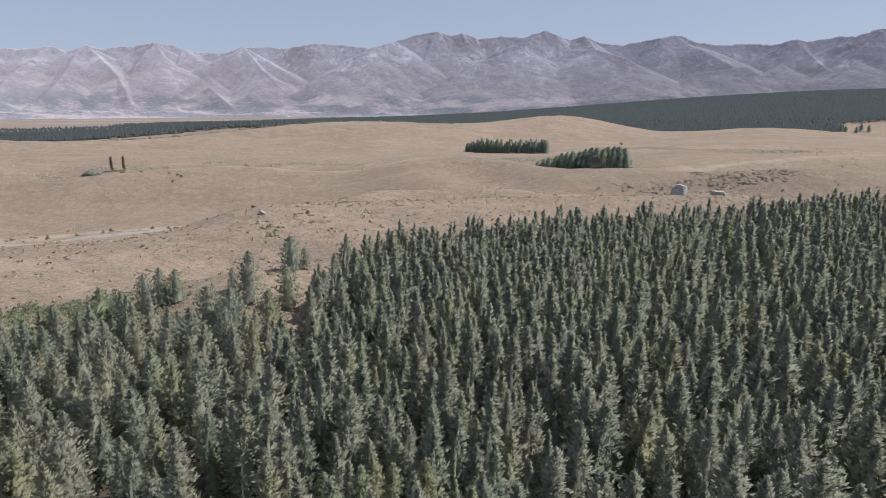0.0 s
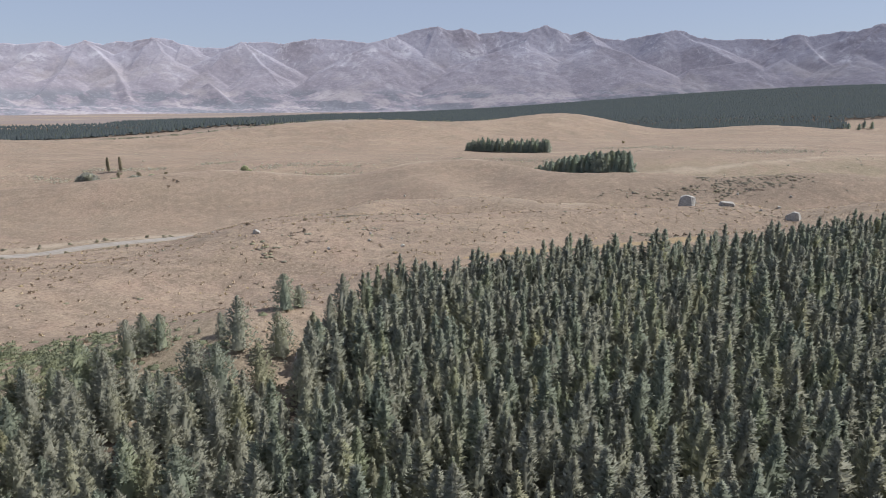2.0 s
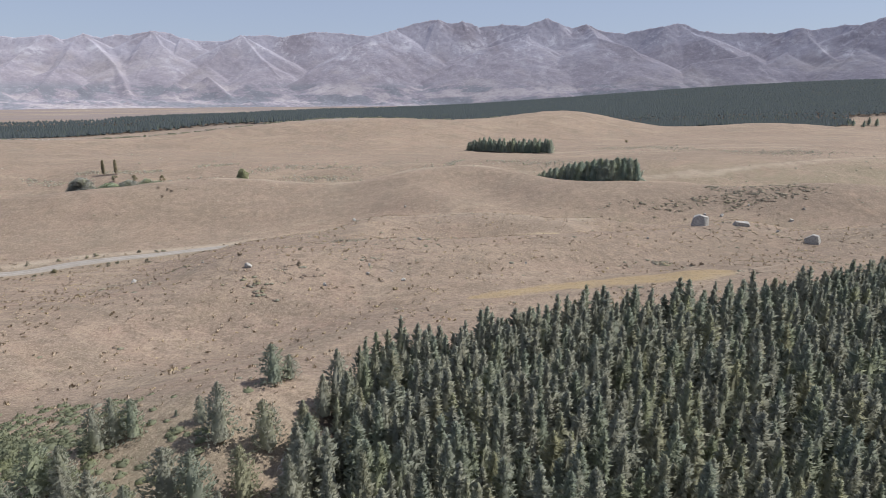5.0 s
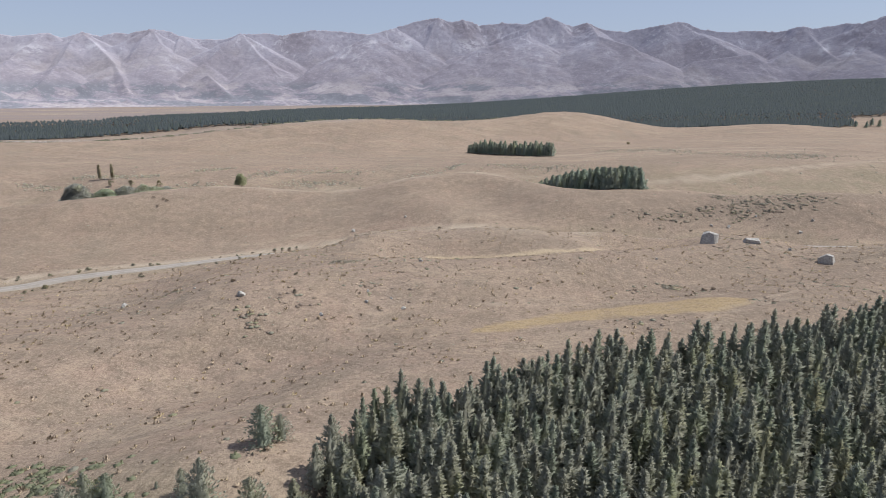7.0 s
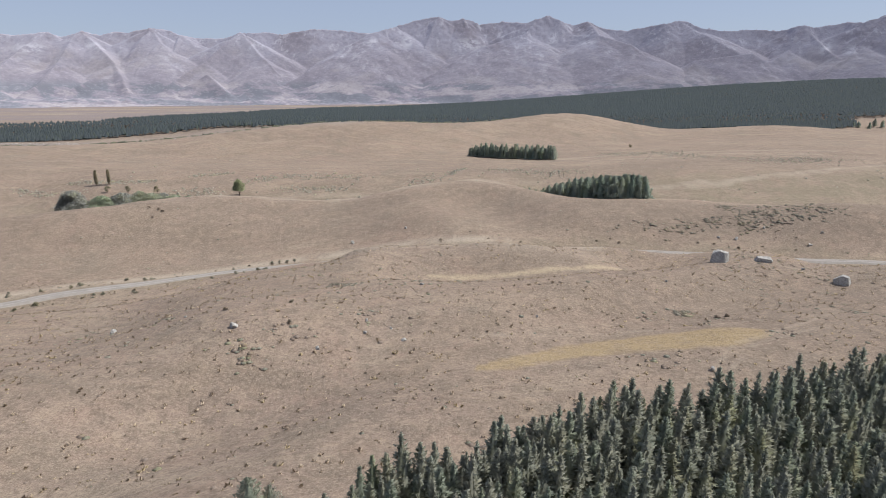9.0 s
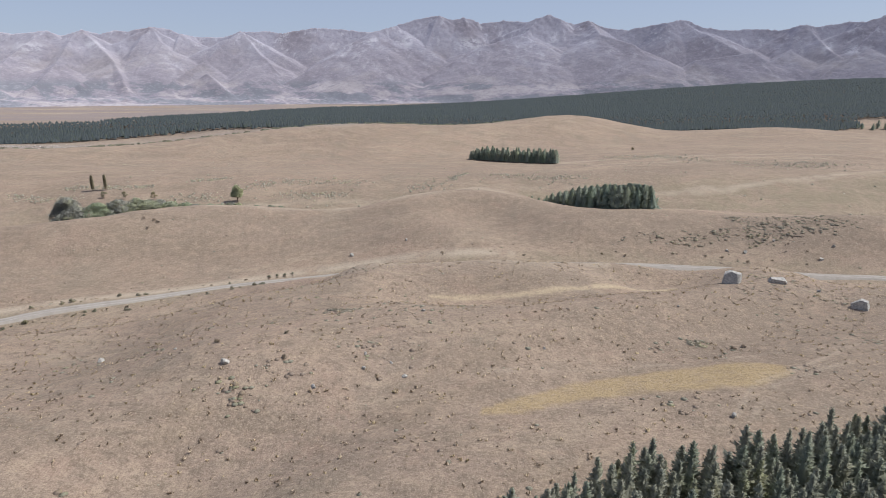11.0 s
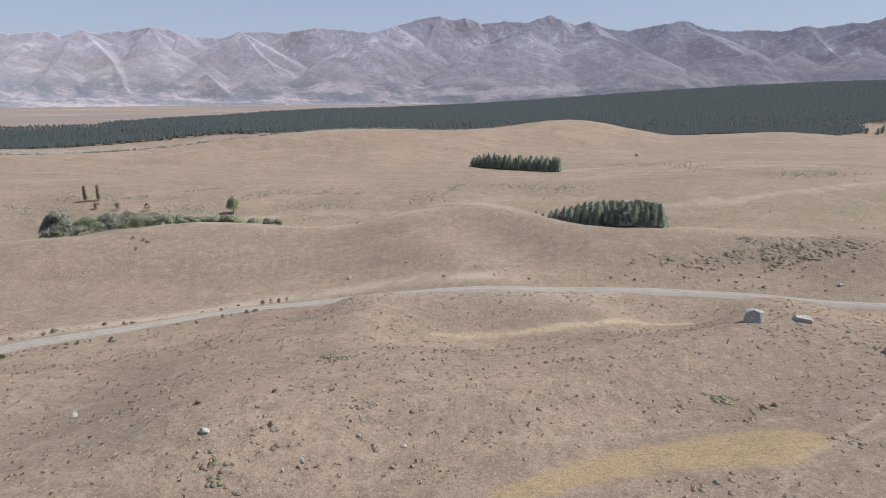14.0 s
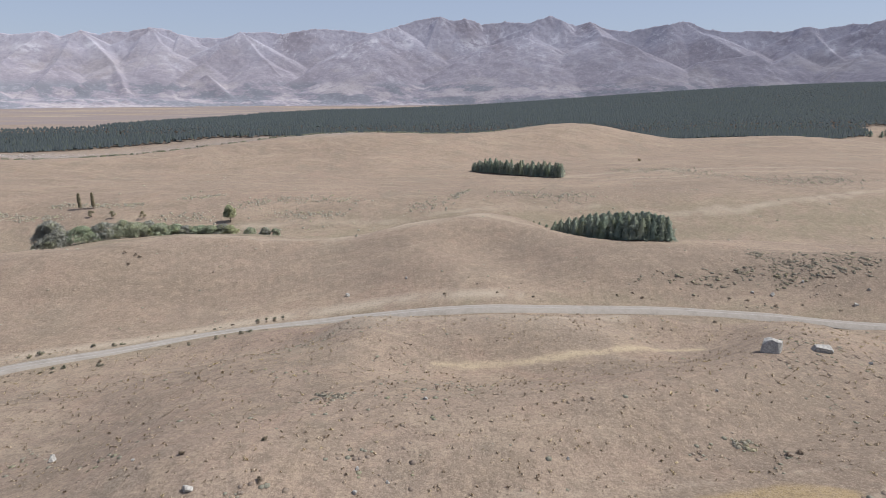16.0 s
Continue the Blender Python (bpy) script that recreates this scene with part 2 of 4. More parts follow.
# each swell: x, y, height, half-width across, half-width along, turn in degrees
SWELLS_NEAR = [
    (-28.0, 219.0, 2.0, 6.0, 12.0, -12.0),
    (-6.0, 226.0, -1.2, 11.0, 9.0, 0.0),
    (-36.0, 248.0, 2.4, 7.0, 8.0, 0.0),
    (-175.0, 205.5, -18.9, 36.9, 28.6, -4.7),
    (-146.2, 158.0, -7.5, 34.5, 34.7, 0.0),
    (-31.2, 249.9, 6.5, 15.7, 14.4, 0.8),
    (10.9, 204.9, -8.9, 26.1, 11.7, -0.6),
    (-50.3, 157.5, 4.6, 13.3, 24.3, 58.6),
    (-99.5, 191.6, -9.8, 27.0, 36.4, 27.7),
    (-38.9, 236.6, -1.9, 16.2, 19.2, 3.2),
    (113.4, 184.8, -8.5, 58.4, 25.8, -38.0),
    (-42.1, 119.9, -6.7, 31.8, 12.1, 40.2),
    (55.6, 166.6, -5.6, 40.4, 11.2, 27.4),
    (74.6, 229.7, -11.6, 21.0, 12.2, 24.4),
    (74.2, 233.3, 10.9, 25.5, 16.0, -0.4),
    (18.5, 241.0, 14.7, 65.6, 13.9, 11.8),
    (109.0, 236.6, 9.4, 26.7, 14.0, 24.1),
    (149.5, 231.8, -2.8, 29.6, 18.4, 0.2),
    (-7.8, 246.0, 0.5, 26.2, 7.8, 3.0),
    (-26.7, 85.8, 3.5, 11.0, 8.0, -0.1),
    (-29.1, 260.0, 2.6, 40.6, 8.9, -0.5),
    (120.1, 265.5, -6.0, 31.6, 8.1, 6.4),
    (-20.0, 185.0, 0.2, 20.0, 14.0, 0.0),
    (60.3, 241.7, -5.1, 25.6, 6.9, -7.7),
    (-62.1, 264.6, 3.7, 19.4, 8.9, 0.8),
]
SWELLS_MIDDLE = [
    (143.2, 403.0, -0.3, 39.2, 30.7, 4.7),
    (-37.7, 454.4, 4.2, 76.8, 22.2, -1.1),
    (-277.9, 330.2, 10.9, 58.9, 50.6, 1.3),
    (18.9, 345.1, -14.6, 31.6, 19.2, -51.8),
    (-66.4, 207.4, -8.7, 69.3, 37.2, 5.3),
    (16.3, 393.9, 28.1, 37.5, 59.8, -6.4),
    (-138.9, 347.6, 19.7, 87.7, 25.9, 21.0),
    (105.2, 341.6, 11.1, 58.2, 24.6, 24.3),
    (205.3, 303.8, 19.7, 53.9, 25.2, -5.2),
    (-288.1, 407.4, -11.0, 29.0, 87.1, 29.9),
    (-43.1, 419.2, -26.8, 105.8, 28.9, 14.4),
    (196.1, 436.0, 2.4, 104.7, 67.0, -1.5),
    (-120.5, 366.6, 2.3, 59.9, 15.5, 7.0),
    (36.6, 386.7, -5.8, 28.6, 10.6, -0.1),
    (-12.1, 376.6, 4.3, 29.7, 16.5, -5.2),
    (89.5, 375.2, 0.5, 30.1, 13.9, 0.6),
    (-199.3, 381.3, 1.9, 51.4, 16.6, 13.7),
    (-79.9, 432.1, 18.1, 106.3, 17.6, -2.5),
    (-226.7, 337.2, -7.6, 63.7, 14.0, -0.9),
    (-249.8, 371.4, 2.7, 48.6, 18.1, -0.1),
]
SWELLS_FAR = [
    (-666.3, 752.7, 8.7, 148.2, 122.0, 1.3),
    (-119.8, 880.1, 34.5, 59.4, 175.1, -70.4),
    (212.2, 1035.3, 47.2, 122.8, 60.4, 24.6),
    (-418.3, 748.6, 11.2, 177.3, 40.3, 28.5),
    (406.5, 763.8, 8.9, 185.1, 93.8, 31.1),
    (566.3, 1081.5, 32.7, 149.1, 100.3, 0.2),
    (2098.1, 2467.8, 118.0, 961.5, 613.2, 16.6),
    (966.0, 2879.5, 34.0, 595.7, 501.2, 0.0),
    (-607.0, 719.4, 8.7, 108.8, 70.2, -3.5),
    (-320.0, 952.0, 31.0, 160.0, 36.0, 5.0),
    (-450.0, 760.0, -6.5, 160.0, 52.0, 22.0),
]


def profile(y):
    """The height of the profile at y, by a smooth curve through its points."""
    ys = np.array([p[0] for p in PROFILE], float)
    zs = np.array([p[1] for p in PROFILE], float)
    step = np.diff(zs) / np.diff(ys)
    slope = np.zeros(len(ys))
    same = step[:-1] * step[1:] > 0
    slope[1:-1] = np.where(same, 2 * step[:-1] * step[1:] / np.where(same, step[:-1] + step[1:], 1), 0)
    k = np.clip(np.searchsorted(ys, y) - 1, 0, len(ys) - 2)
    w = ys[k + 1] - ys[k]
    u = np.clip((y - ys[k]) / w, 0, 1)
    return ((2 * u**3 - 3 * u**2 + 1) * zs[k] + (u**3 - 2 * u**2 + u) * w * slope[k]
            + (3 * u**2 - 2 * u**3) * zs[k + 1] + (u**3 - u**2) * w * slope[k + 1])


def land(x, y):
    """The height of the land at x, y (arrays)."""
    x, y = np.asarray(x, float), np.asarray(y, float)
    z = profile(y)
    for cx, cy, h, a, b, turn in SWELLS_NEAR + SWELLS_MIDDLE + SWELLS_FAR:
        c, s = math.cos(radians(turn)), math.sin(radians(turn))
        u, v = ((x - cx) * c + (y - cy) * s) / a, ((y - cy) * c - (x - cx) * s) / b
        z = z + h * np.exp(-0.5 * (u * u + v * v))
    return z


def grid_mesh(name, x, y, z, wrap=False):
    """A sheet over two-dimensional arrays of places."""
    rows, cols = x.shape
    verts = np.stack([x, y, z], -1).reshape(-1, 3)
    i = np.arange(rows - 1)[:, None] * cols + np.arange(cols - 1)[None, :]
    quads = np.stack([i, i + 1, i + cols + 1, i + cols], -1).reshape(-1, 4)
    if wrap:
        e = np.arange(rows - 1) * cols
        quads = np.concatenate([quads, np.stack([e + cols - 1, e, e + cols, e + 2 * cols - 1], -1)])
    return poly_mesh(name, verts, quads, smooth=True)


def poly_mesh(name, verts, faces, smooth=False, normals=None):
    """A mesh from arrays: faces all with the same number of corners; foliage is shaded by the normals given."""
    me = bpy.data.meshes.new(name)
    verts, faces = np.asarray(verts, np.float32), np.asarray(faces, np.int32)
    k = faces.shape[1]
    if normals is not None:
        p = verts[faces]
        turned = (np.cross(p[:, 1] - p[:, 0], p[:, 2] - p[:, 0]) * normals[faces].sum(1)).sum(1) < 0
        faces[turned] = faces[turned][:, ::-1]
    me.vertices.add(len(verts))
    me.vertices.foreach_set("co", verts.ravel())
    me.loops.add(faces.size)
    me.loops.foreach_set("vertex_index", faces.ravel())
    me.polygons.add(len(faces))
    me.polygons.foreach_set("loop_start", np.arange(len(faces), dtype=np.int32) * k)
    me.polygons.foreach_set("use_smooth", np.full(len(faces), smooth, bool))
    me.update(calc_edges=True)
    me.validate()
    if normals is not None:
        me.polygons.foreach_set("use_smooth", np.ones(len(me.polygons), bool))
        me.normals_split_custom_set_from_vertices(normals.tolist())
    return me


def round_normals(v, up, rough, seed, centre=None):
    """Normals that lean out from a crown's axis, or from centres, with some scatter from spray to spray."""
    rng = np.random.default_rng(seed)
    out = v * np.array([1.0, 1.0, 0.0]) if centre is None else v - centre
    out = out / np.maximum(np.linalg.norm(out, axis=1, keepdims=True), 0.05)
    out = out + np.array([0, 0, up]) + rng.normal(0, rough, (len(v) // 9 + 1, 3)).repeat(9, 0)[: len(v)]
    return out / np.maximum(np.linalg.norm(out, axis=1, keepdims=True), 0.05)


def crown_mesh(v, t, seed=1):
    return poly_mesh("crown", v, t, normals=round_normals(v, 0.55, 0.32, seed))


def put_attr(me, name, values):
    at = me.attributes.new(name, "FLOAT", "POINT")
    at.data.foreach_set("value", np.asarray(values, np.float32).ravel())


def part(name, me, material, parent=None, label=""):
    """Links a mesh as one object, under its thing if it has one."""
    me.materials.clear()
    me.materials.append(material)
    ob = new(name, me)
    if parent is not None:
        ob.parent = parent
    return tagged(ob, label)


def waves(x, y, scale, seed, octaves=4):
    """Cheap rolling noise over arrays: sums of turned sine waves, about -1 to 1."""
    rng = np.random.default_rng(seed)
    out, amp, total = np.zeros_like(x), 1.0, 0.0
    for o in range(octaves):
        acc = np.zeros_like(x)
        for k in range(5):
            a, p = rng.uniform(0, 6.283), rng.uniform(0, 6.283)
            f = 6.283 / scale * rng.uniform(0.7, 1.4) * 2**o
            acc += np.sin((x * math.cos(a) + y * math.sin(a)) * f + p + 1.3 * np.sin((y * math.cos(a) - x * math.sin(a)) * f * 0.6 + p * 2))
        out += acc / 3.2 * amp
        total += amp
        amp *= 0.55
    return out / total


def along(line, x, y):
    """Distance of each place from a line of points."""
    d = np.full(x.shape, 1e9)
    for (ax, ay), (bx, by) in zip(line[:-1], line[1:]):
        ux, uy = bx - ax, by - ay
        s = np.clip(((x - ax) * ux + (y - ay) * uy) / (ux * ux + uy * uy), 0, 1)
        d = np.minimum(d, np.hypot(x - ax - s * ux, y - ay - s * uy))
    return d


def curve_through(points, step):
    """Evenly spaced points on a smooth curve through the given ones."""
    p = [Vector((*q, 0)) for q in points]
    p = [2 * p[0] - p[1]] + p + [2 * p[-1] - p[-2]]
    out = []
    for a, b, c, d in zip(p[:-3], p[1:-2], p[2:-1], p[3:]):
        n = max(2, int((c - b).length / step))
        for i in range(n):
            u = i / n
            q = 0.5 * (2 * b + (c - a) * u + (2 * a - 5 * b + 4 * c - d) * u * u + (3 * b - a - 3 * c + d) * u**3)
            out.append((q.x, q.y))
    return out + [tuple(points[-1])]


ROAD = curve_through([(-330, 150), (-240, 196), (-176, 232), (-155.6, 243.6), (-140, 250), (-124, 257), (-108, 266), (-90, 275), (-69, 282), (-47, 286), (-24, 287.3), (0, 287.6), (23, 289), (47, 290.8), (70.6, 291.2), (94, 290), (115, 286), (135, 280.5), (166, 270), (200, 252), (260, 215)], 3.0)
STRAW = [(5.2, 133.1), (14.4, 136.5), (24.5, 141.1), (35.9, 144), (46.6, 144.7), (57, 146.3), (63.3, 147.1)]
# the crest of the long hill beyond the road
CREST = [(-330, 352), (-240, 352), (-160, 346), (-136, 350), (-110, 354), (-62, 361), (-37, 367), (-11, 376), (16, 392), (44, 380), (66, 362), (90, 352), (116, 353), (200, 340)]
STRAW_THIN = [(-6.2, 214), (8.3, 214.9), (24.8, 217), (42.2, 221.4), (55, 228), (67.8, 234), (78.8, 235.2)]


def ground_z(x, y):
    """The land with its small unevenness, which fades at the road."""
    x, y = np.asarray(x, float), np.asarray(y, float)
    z = land(x, y)
    near_road = np.clip((along(ROAD[::6] + [ROAD[-1]], x, y) - 4) / 12, 0, 1)
    r = np.hypot(x, y)
    z = z + near_road * (0.42 * waves(x, y, 26, 5) + np.clip(r / 500 - 0.6, 0, 1.2) * 0.9 * waves(x, y, 90, 8))
    return z


def put_z(x, y):
    return float(ground_z(np.array([x]), np.array([y]))[0])


FOREST_EDGE = [(-75, 55), (-50, 62.5), (-47, 64.5), (-42, 66), (-36, 65), (-30, 62), (-24, 64), (-19, 68), (-15.5, 86), (-9, 94.4), (-4, 95.4), (8, 99.4), (21, 108.4), (31, 109.4), (43, 112.4), (56, 115.9), (73, 121.9), (92, 131.9), (107, 139.4), (150, 152.4)]


def edge_y(x):
    return np.interp(x, [p[0] for p in FOREST_EDGE], [p[1] for p in FOREST_EDGE])


# where the far forest begins and ends
FAR_NEAR_X = [-1500, -900, -528, -429, -343, -265, -118, 0, 208, 388, 566, 700, 800, 860, 880, 1200, 3000]
FAR_NEAR_Y = [820, 845, 900, 912, 928, 930, 925, 965, 1075, 1130, 1165, 1190, 1232, 1258, 1320, 1375, 1850]
FAR_END_X = [-2500, -1230, -956, -768, -693, -676, -504, 0, 3000]
FAR_END_Y = [1150, 1270, 1320, 1356, 1691, 2215, 2539, 2700, 3150]


# ---- ground ----
def build_ground():
    front = np.linspace(radians(-46), radians(46), 460)
    back = np.linspace(radians(46), radians(314), 70)[1:-1]
    az = np.concatenate([front, back])
    rad = np.concatenate([[1.0, 8.0, 14.0], np.geomspace(20, 95, 50), np.linspace(96.5, 322, 150), np.geomspace(325, 900, 120), np.geomspace(911, 4900, 90)])
    a, r = np.meshgrid(az, rad)
    x, y = r * np.sin(a), r * np.cos(a)
    z = ground_z(x, y)
    me = grid_mesh("ground", x, y, z, wrap=True)
    wob = waves(x, y, 30, 21)
    straw = np.clip(4.5 - 4.5 * along(STRAW, x, y) / (np.interp(x, [5, 14, 25, 36, 47, 57, 64], [1.6, 4.0, 5.0, 6.0, 7.2, 7.6, 4.6]) + 0.9 * wob + 0.6 * waves(x, y, 7, 22)), 0, 1)
    put_attr(me, "wisp", np.clip(1.3 - along(STRAW_THIN, x, y + 1.2 * waves(x, y, 16, 23)) / (1.5 + 0.6 * wob), 0, 1))
    put_attr(me, "straw", straw)
    road_d = along(ROAD[::4], x, y)
    road_y = np.interp(x, [q[0] for q in ROAD], [q[1] for q in ROAD])
    # slopes below the pale crests: partly browner cover, partly hill shade painted in
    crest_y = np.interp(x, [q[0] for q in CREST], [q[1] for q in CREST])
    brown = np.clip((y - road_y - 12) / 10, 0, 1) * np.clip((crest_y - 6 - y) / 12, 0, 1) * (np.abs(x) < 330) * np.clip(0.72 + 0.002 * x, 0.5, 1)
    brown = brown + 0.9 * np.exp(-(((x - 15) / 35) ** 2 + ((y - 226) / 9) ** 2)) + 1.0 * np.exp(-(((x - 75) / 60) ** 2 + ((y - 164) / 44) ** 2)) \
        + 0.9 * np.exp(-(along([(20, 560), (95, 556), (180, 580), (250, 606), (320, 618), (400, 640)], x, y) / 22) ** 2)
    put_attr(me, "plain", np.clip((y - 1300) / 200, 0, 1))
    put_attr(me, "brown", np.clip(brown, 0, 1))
    damp = np.exp(-((y - 470 - 0.12 * x) / 45) ** 2) * (y > 380) + 0.7 * np.clip(1.5 - road_d / 9, 0, 1)
    damp = damp + 1.5 * np.exp(-(((x - 123) / 9) ** 2 + ((y - 521) / 10) ** 2))
    damp = damp + 1.1 * np.exp(-(((x + 45) / 26) ** 2 + ((y - 71) / 14) ** 2))
    put_attr(me, "damp", np.clip(damp, 0, 1))
    put_attr(me, "slash", np.clip(1.3 - along([(-1000, 800), (-528, 835), (-429, 850), (-343, 875), (-265, 890), (-160, 905)], x, y) / 48, 0, 1))
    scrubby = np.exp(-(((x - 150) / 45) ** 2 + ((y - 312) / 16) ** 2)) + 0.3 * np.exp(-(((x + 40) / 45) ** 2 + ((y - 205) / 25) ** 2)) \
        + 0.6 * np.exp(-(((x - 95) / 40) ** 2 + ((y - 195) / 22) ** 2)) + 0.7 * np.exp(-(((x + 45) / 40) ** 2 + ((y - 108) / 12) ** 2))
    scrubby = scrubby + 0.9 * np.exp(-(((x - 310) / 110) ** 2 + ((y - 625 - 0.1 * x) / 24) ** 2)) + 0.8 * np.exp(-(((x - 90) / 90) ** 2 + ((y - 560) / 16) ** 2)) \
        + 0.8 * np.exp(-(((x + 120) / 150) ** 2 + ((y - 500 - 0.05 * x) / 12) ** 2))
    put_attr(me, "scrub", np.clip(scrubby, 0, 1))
    pale = 1.0 * np.clip(1.2 - np.abs(along([(q[0] - 1, q[1] + 9) for q in ROAD[::4]], x, y)) / 4, 0, 1) * (x < 30) \
        + np.clip((y - 1500) / 300, 0, 1) * np.clip(0.5 + waves(x, y * 2.5, 900, 33), 0, 1) \
        + 0.6 * np.exp(-(((x + 20) / 60) ** 2 + ((y - 240) / 9) ** 2))
    sx, sy = x + 9 * waves(x, y, 120, 35), y + 9 * waves(x, y, 120, 36)
    for scarp, wide in (([(120, 507), (169, 509), (234, 517), (320, 546), (401, 578), (520, 610)], 5.0), ([(100, 690), (130, 687), (200, 717), (264, 714), (368, 728), (460, 720)], 6.0),
                        ([(-60, 364), (-37, 369), (-11, 378), (16, 396), (44, 386)], 9.0), ([(-160, 348), (-136, 352), (-110, 356), (-62, 363)], 3.0), ([(-44, 258), (-24, 240), (-7, 240), (9, 241), (26, 242), (45, 251), (63, 252)], 3.0), ([(150, 640), (230, 668), (310, 690), (420, 690)], 4.0), ([(-300, 470), (-200, 478), (-90, 492), (20, 505), (120, 530)], 4.0)):
        pale = np.maximum(pale, 0.8 * np.clip(1.4 - along(scarp, sx, sy) / wide, 0, 1) * np.clip(0.7 + 0.8 * waves(x, y, 70, 37), 0, 1))
    for trail in ([(47, 128), (57, 140.7), (66.2, 145.2), (79.6, 154.1), (95, 166)], [(50, 128), (60, 139.5), (70, 144.5), (84, 152)], [(3, 150), (24.4, 151.8), (45.2, 155.2), (73.1, 158.5), (90, 163)]):
        pale = np.maximum(pale, 0.45 * np.clip(1.4 - along(trail, x, y) / 0.55, 0, 1) * (waves(x, y, 20, 38) > -0.35))
    put_attr(me, "pale", np.clip(pale, 0, 1))
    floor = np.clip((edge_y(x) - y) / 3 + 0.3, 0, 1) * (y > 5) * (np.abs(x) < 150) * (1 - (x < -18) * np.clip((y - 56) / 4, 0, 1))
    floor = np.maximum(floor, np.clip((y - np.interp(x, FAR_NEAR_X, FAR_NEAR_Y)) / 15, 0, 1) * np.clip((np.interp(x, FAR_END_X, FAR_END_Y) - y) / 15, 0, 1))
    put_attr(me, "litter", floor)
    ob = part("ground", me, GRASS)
    tagged(ob, "rolling dry tussock grassland, tan and brown", "ground", kind="structure")


build_ground()


# ---- road ----
def ribbon(name, line, offsets, lifts):
    """A strip along a line: rows of points at the given offsets across it."""
    pts = np.array(line)
    tan = np.gradient(pts, axis=0)
    tan /= np.linalg.norm(tan, axis=1)[:, None]
    nor = np.stack([-tan[:, 1], tan[:, 0]], -1)
    x = pts[:, 0][:, None] + nor[:, 0][:, None] * np.array(offsets)[None, :]
    y = pts[:, 1][:, None] + nor[:, 1][:, None] * np.array(offsets)[None, :]
    z = np.repeat(land(pts[:, 0], pts[:, 1])[:, None], len(offsets), 1) + np.array(lifts)[None, :]
    return grid_mesh(name, x, y, z)


road = tagged(part("road", ribbon("road", ROAD, [-4.6, -2.7, -1.4, 0, 1.4, 2.7, 4.6], [-0.9, 0.28, 0.34, 0.37, 0.34, 0.28, -0.9]), GRAVEL),
              "grey gravel road winding through dry grassland", "road", kind="structure")
for off in (-1.3, 1.2):
    part("wheel_track", ribbon("wheel_track", ROAD, [off - 0.28, off + 0.28], [0.40 - 0.025 * abs(off - 0.28), 0.40 - 0.025 * abs(off + 0.28)]), TRACK, road, "paler worn wheel track")

# ---- mountains ----
SKYLINE_WEST = [(-2828, 3671, 355), (-2723, 3806, 373), (-2662, 3841, 370), (-2547, 3856, 381), (-2513, 3915, 396), (-2483, 4017, 371), (-2358, 4046, 412), (-2269, 4077, 387), (-2205, 4135, 413), (-2112, 4177, 417), (-1974, 4172, 441), (-1924, 4271, 443), (-1800, 4242, 404), (-1762, 4382, 394), (-1584, 4441, 395), (-1456, 4435, 436), (-1356, 4439, 433)]
SKYLINE_MID = [(-1356, 4439, 433), (-1292, 4496, 445), (-1168, 4488, 426), (-970, 4530, 468), (-782, 4634, 470), (-551, 4636, 446), (-361, 4664, 497), (-193, 4712, 550), (-43, 4679, 570), (63, 4668, 537), (147, 4657, 556), (275, 4682, 515), (446, 4697, 536), (603, 4588, 517), (685, 4586, 544), (773, 4625, 572), (844, 4549, 529), (944, 4624, 505)]
SKYLINE_EAST = [(944, 4624, 505), (1064, 4604, 527), (1172, 4524, 468), (1320, 4465, 452), (1479, 4462, 482), (1553, 4338, 488), (1650, 4391, 512), (1708, 4384, 504), (1762, 4264, 452), (1899, 4218, 426), (2087, 4213, 436), (2227, 4116, 420), (2300, 3994, 443), (2373, 3990, 426), (2556, 3947, 456), (2576, 3818, 442), (2717, 3844, 487), (2916, 3700, 493)]
SPURS_WEST = [
    [(-2309, 3962, 404), (-2257, 3572, 199), (-2169, 3211, 55)], [(-2309, 3962, 404), (-2007, 3719, 205), (-1782, 3409, 40)],
    [(-1961, 4146, 439), (-1963, 3799, 208), (-2043, 3293, 40)], [(-1792, 4223, 403), (-1747, 3904, 213), (-1501, 3575, 47)],
    [(-2499, 3892, 394), (-2518, 3578, 230), (-2371, 3127, 69)], [(-1397, 4255, 420), (-1525, 3889, 213), (-1612, 3493, 56)],
    [(-1397, 4255, 420), (-1205, 4053, 255), (-925, 3736, 40)], [(-1426, 3660, 132), (-1279, 3555, 34)],
    [(-1961, 4146, 439), (-1874, 4055, 343), (-1838, 3639, 137)]]
SPURS_MID = [
    [(-356, 4595, 490), (-528, 4448, 430), (-718, 4218, 282), (-1022, 3710, 50)], [(-528, 4448, 430), (-404, 4159, 206), (-514, 3794, 47)],
    [(-43, 4649, 566), (-158, 4276, 267), (-307, 3867, 68)], [(146, 4647, 554), (181, 4425, 352), (58, 4278, 230)],
    [(686, 4597, 545), (586, 4440, 430), (255, 4301, 325), (-199, 3874, 75)], [(586, 4440, 430), (534, 4144, 224), (372, 3810, 48)],
    [(1046, 4528, 519), (1064, 4246, 406), (799, 4030, 202), (547, 3789, 48)], [(770, 4604, 570), (809, 4435, 391), (811, 4302, 269)],
    [(-977, 4565, 471), (-894, 4419, 313), (-967, 4270, 210)]]
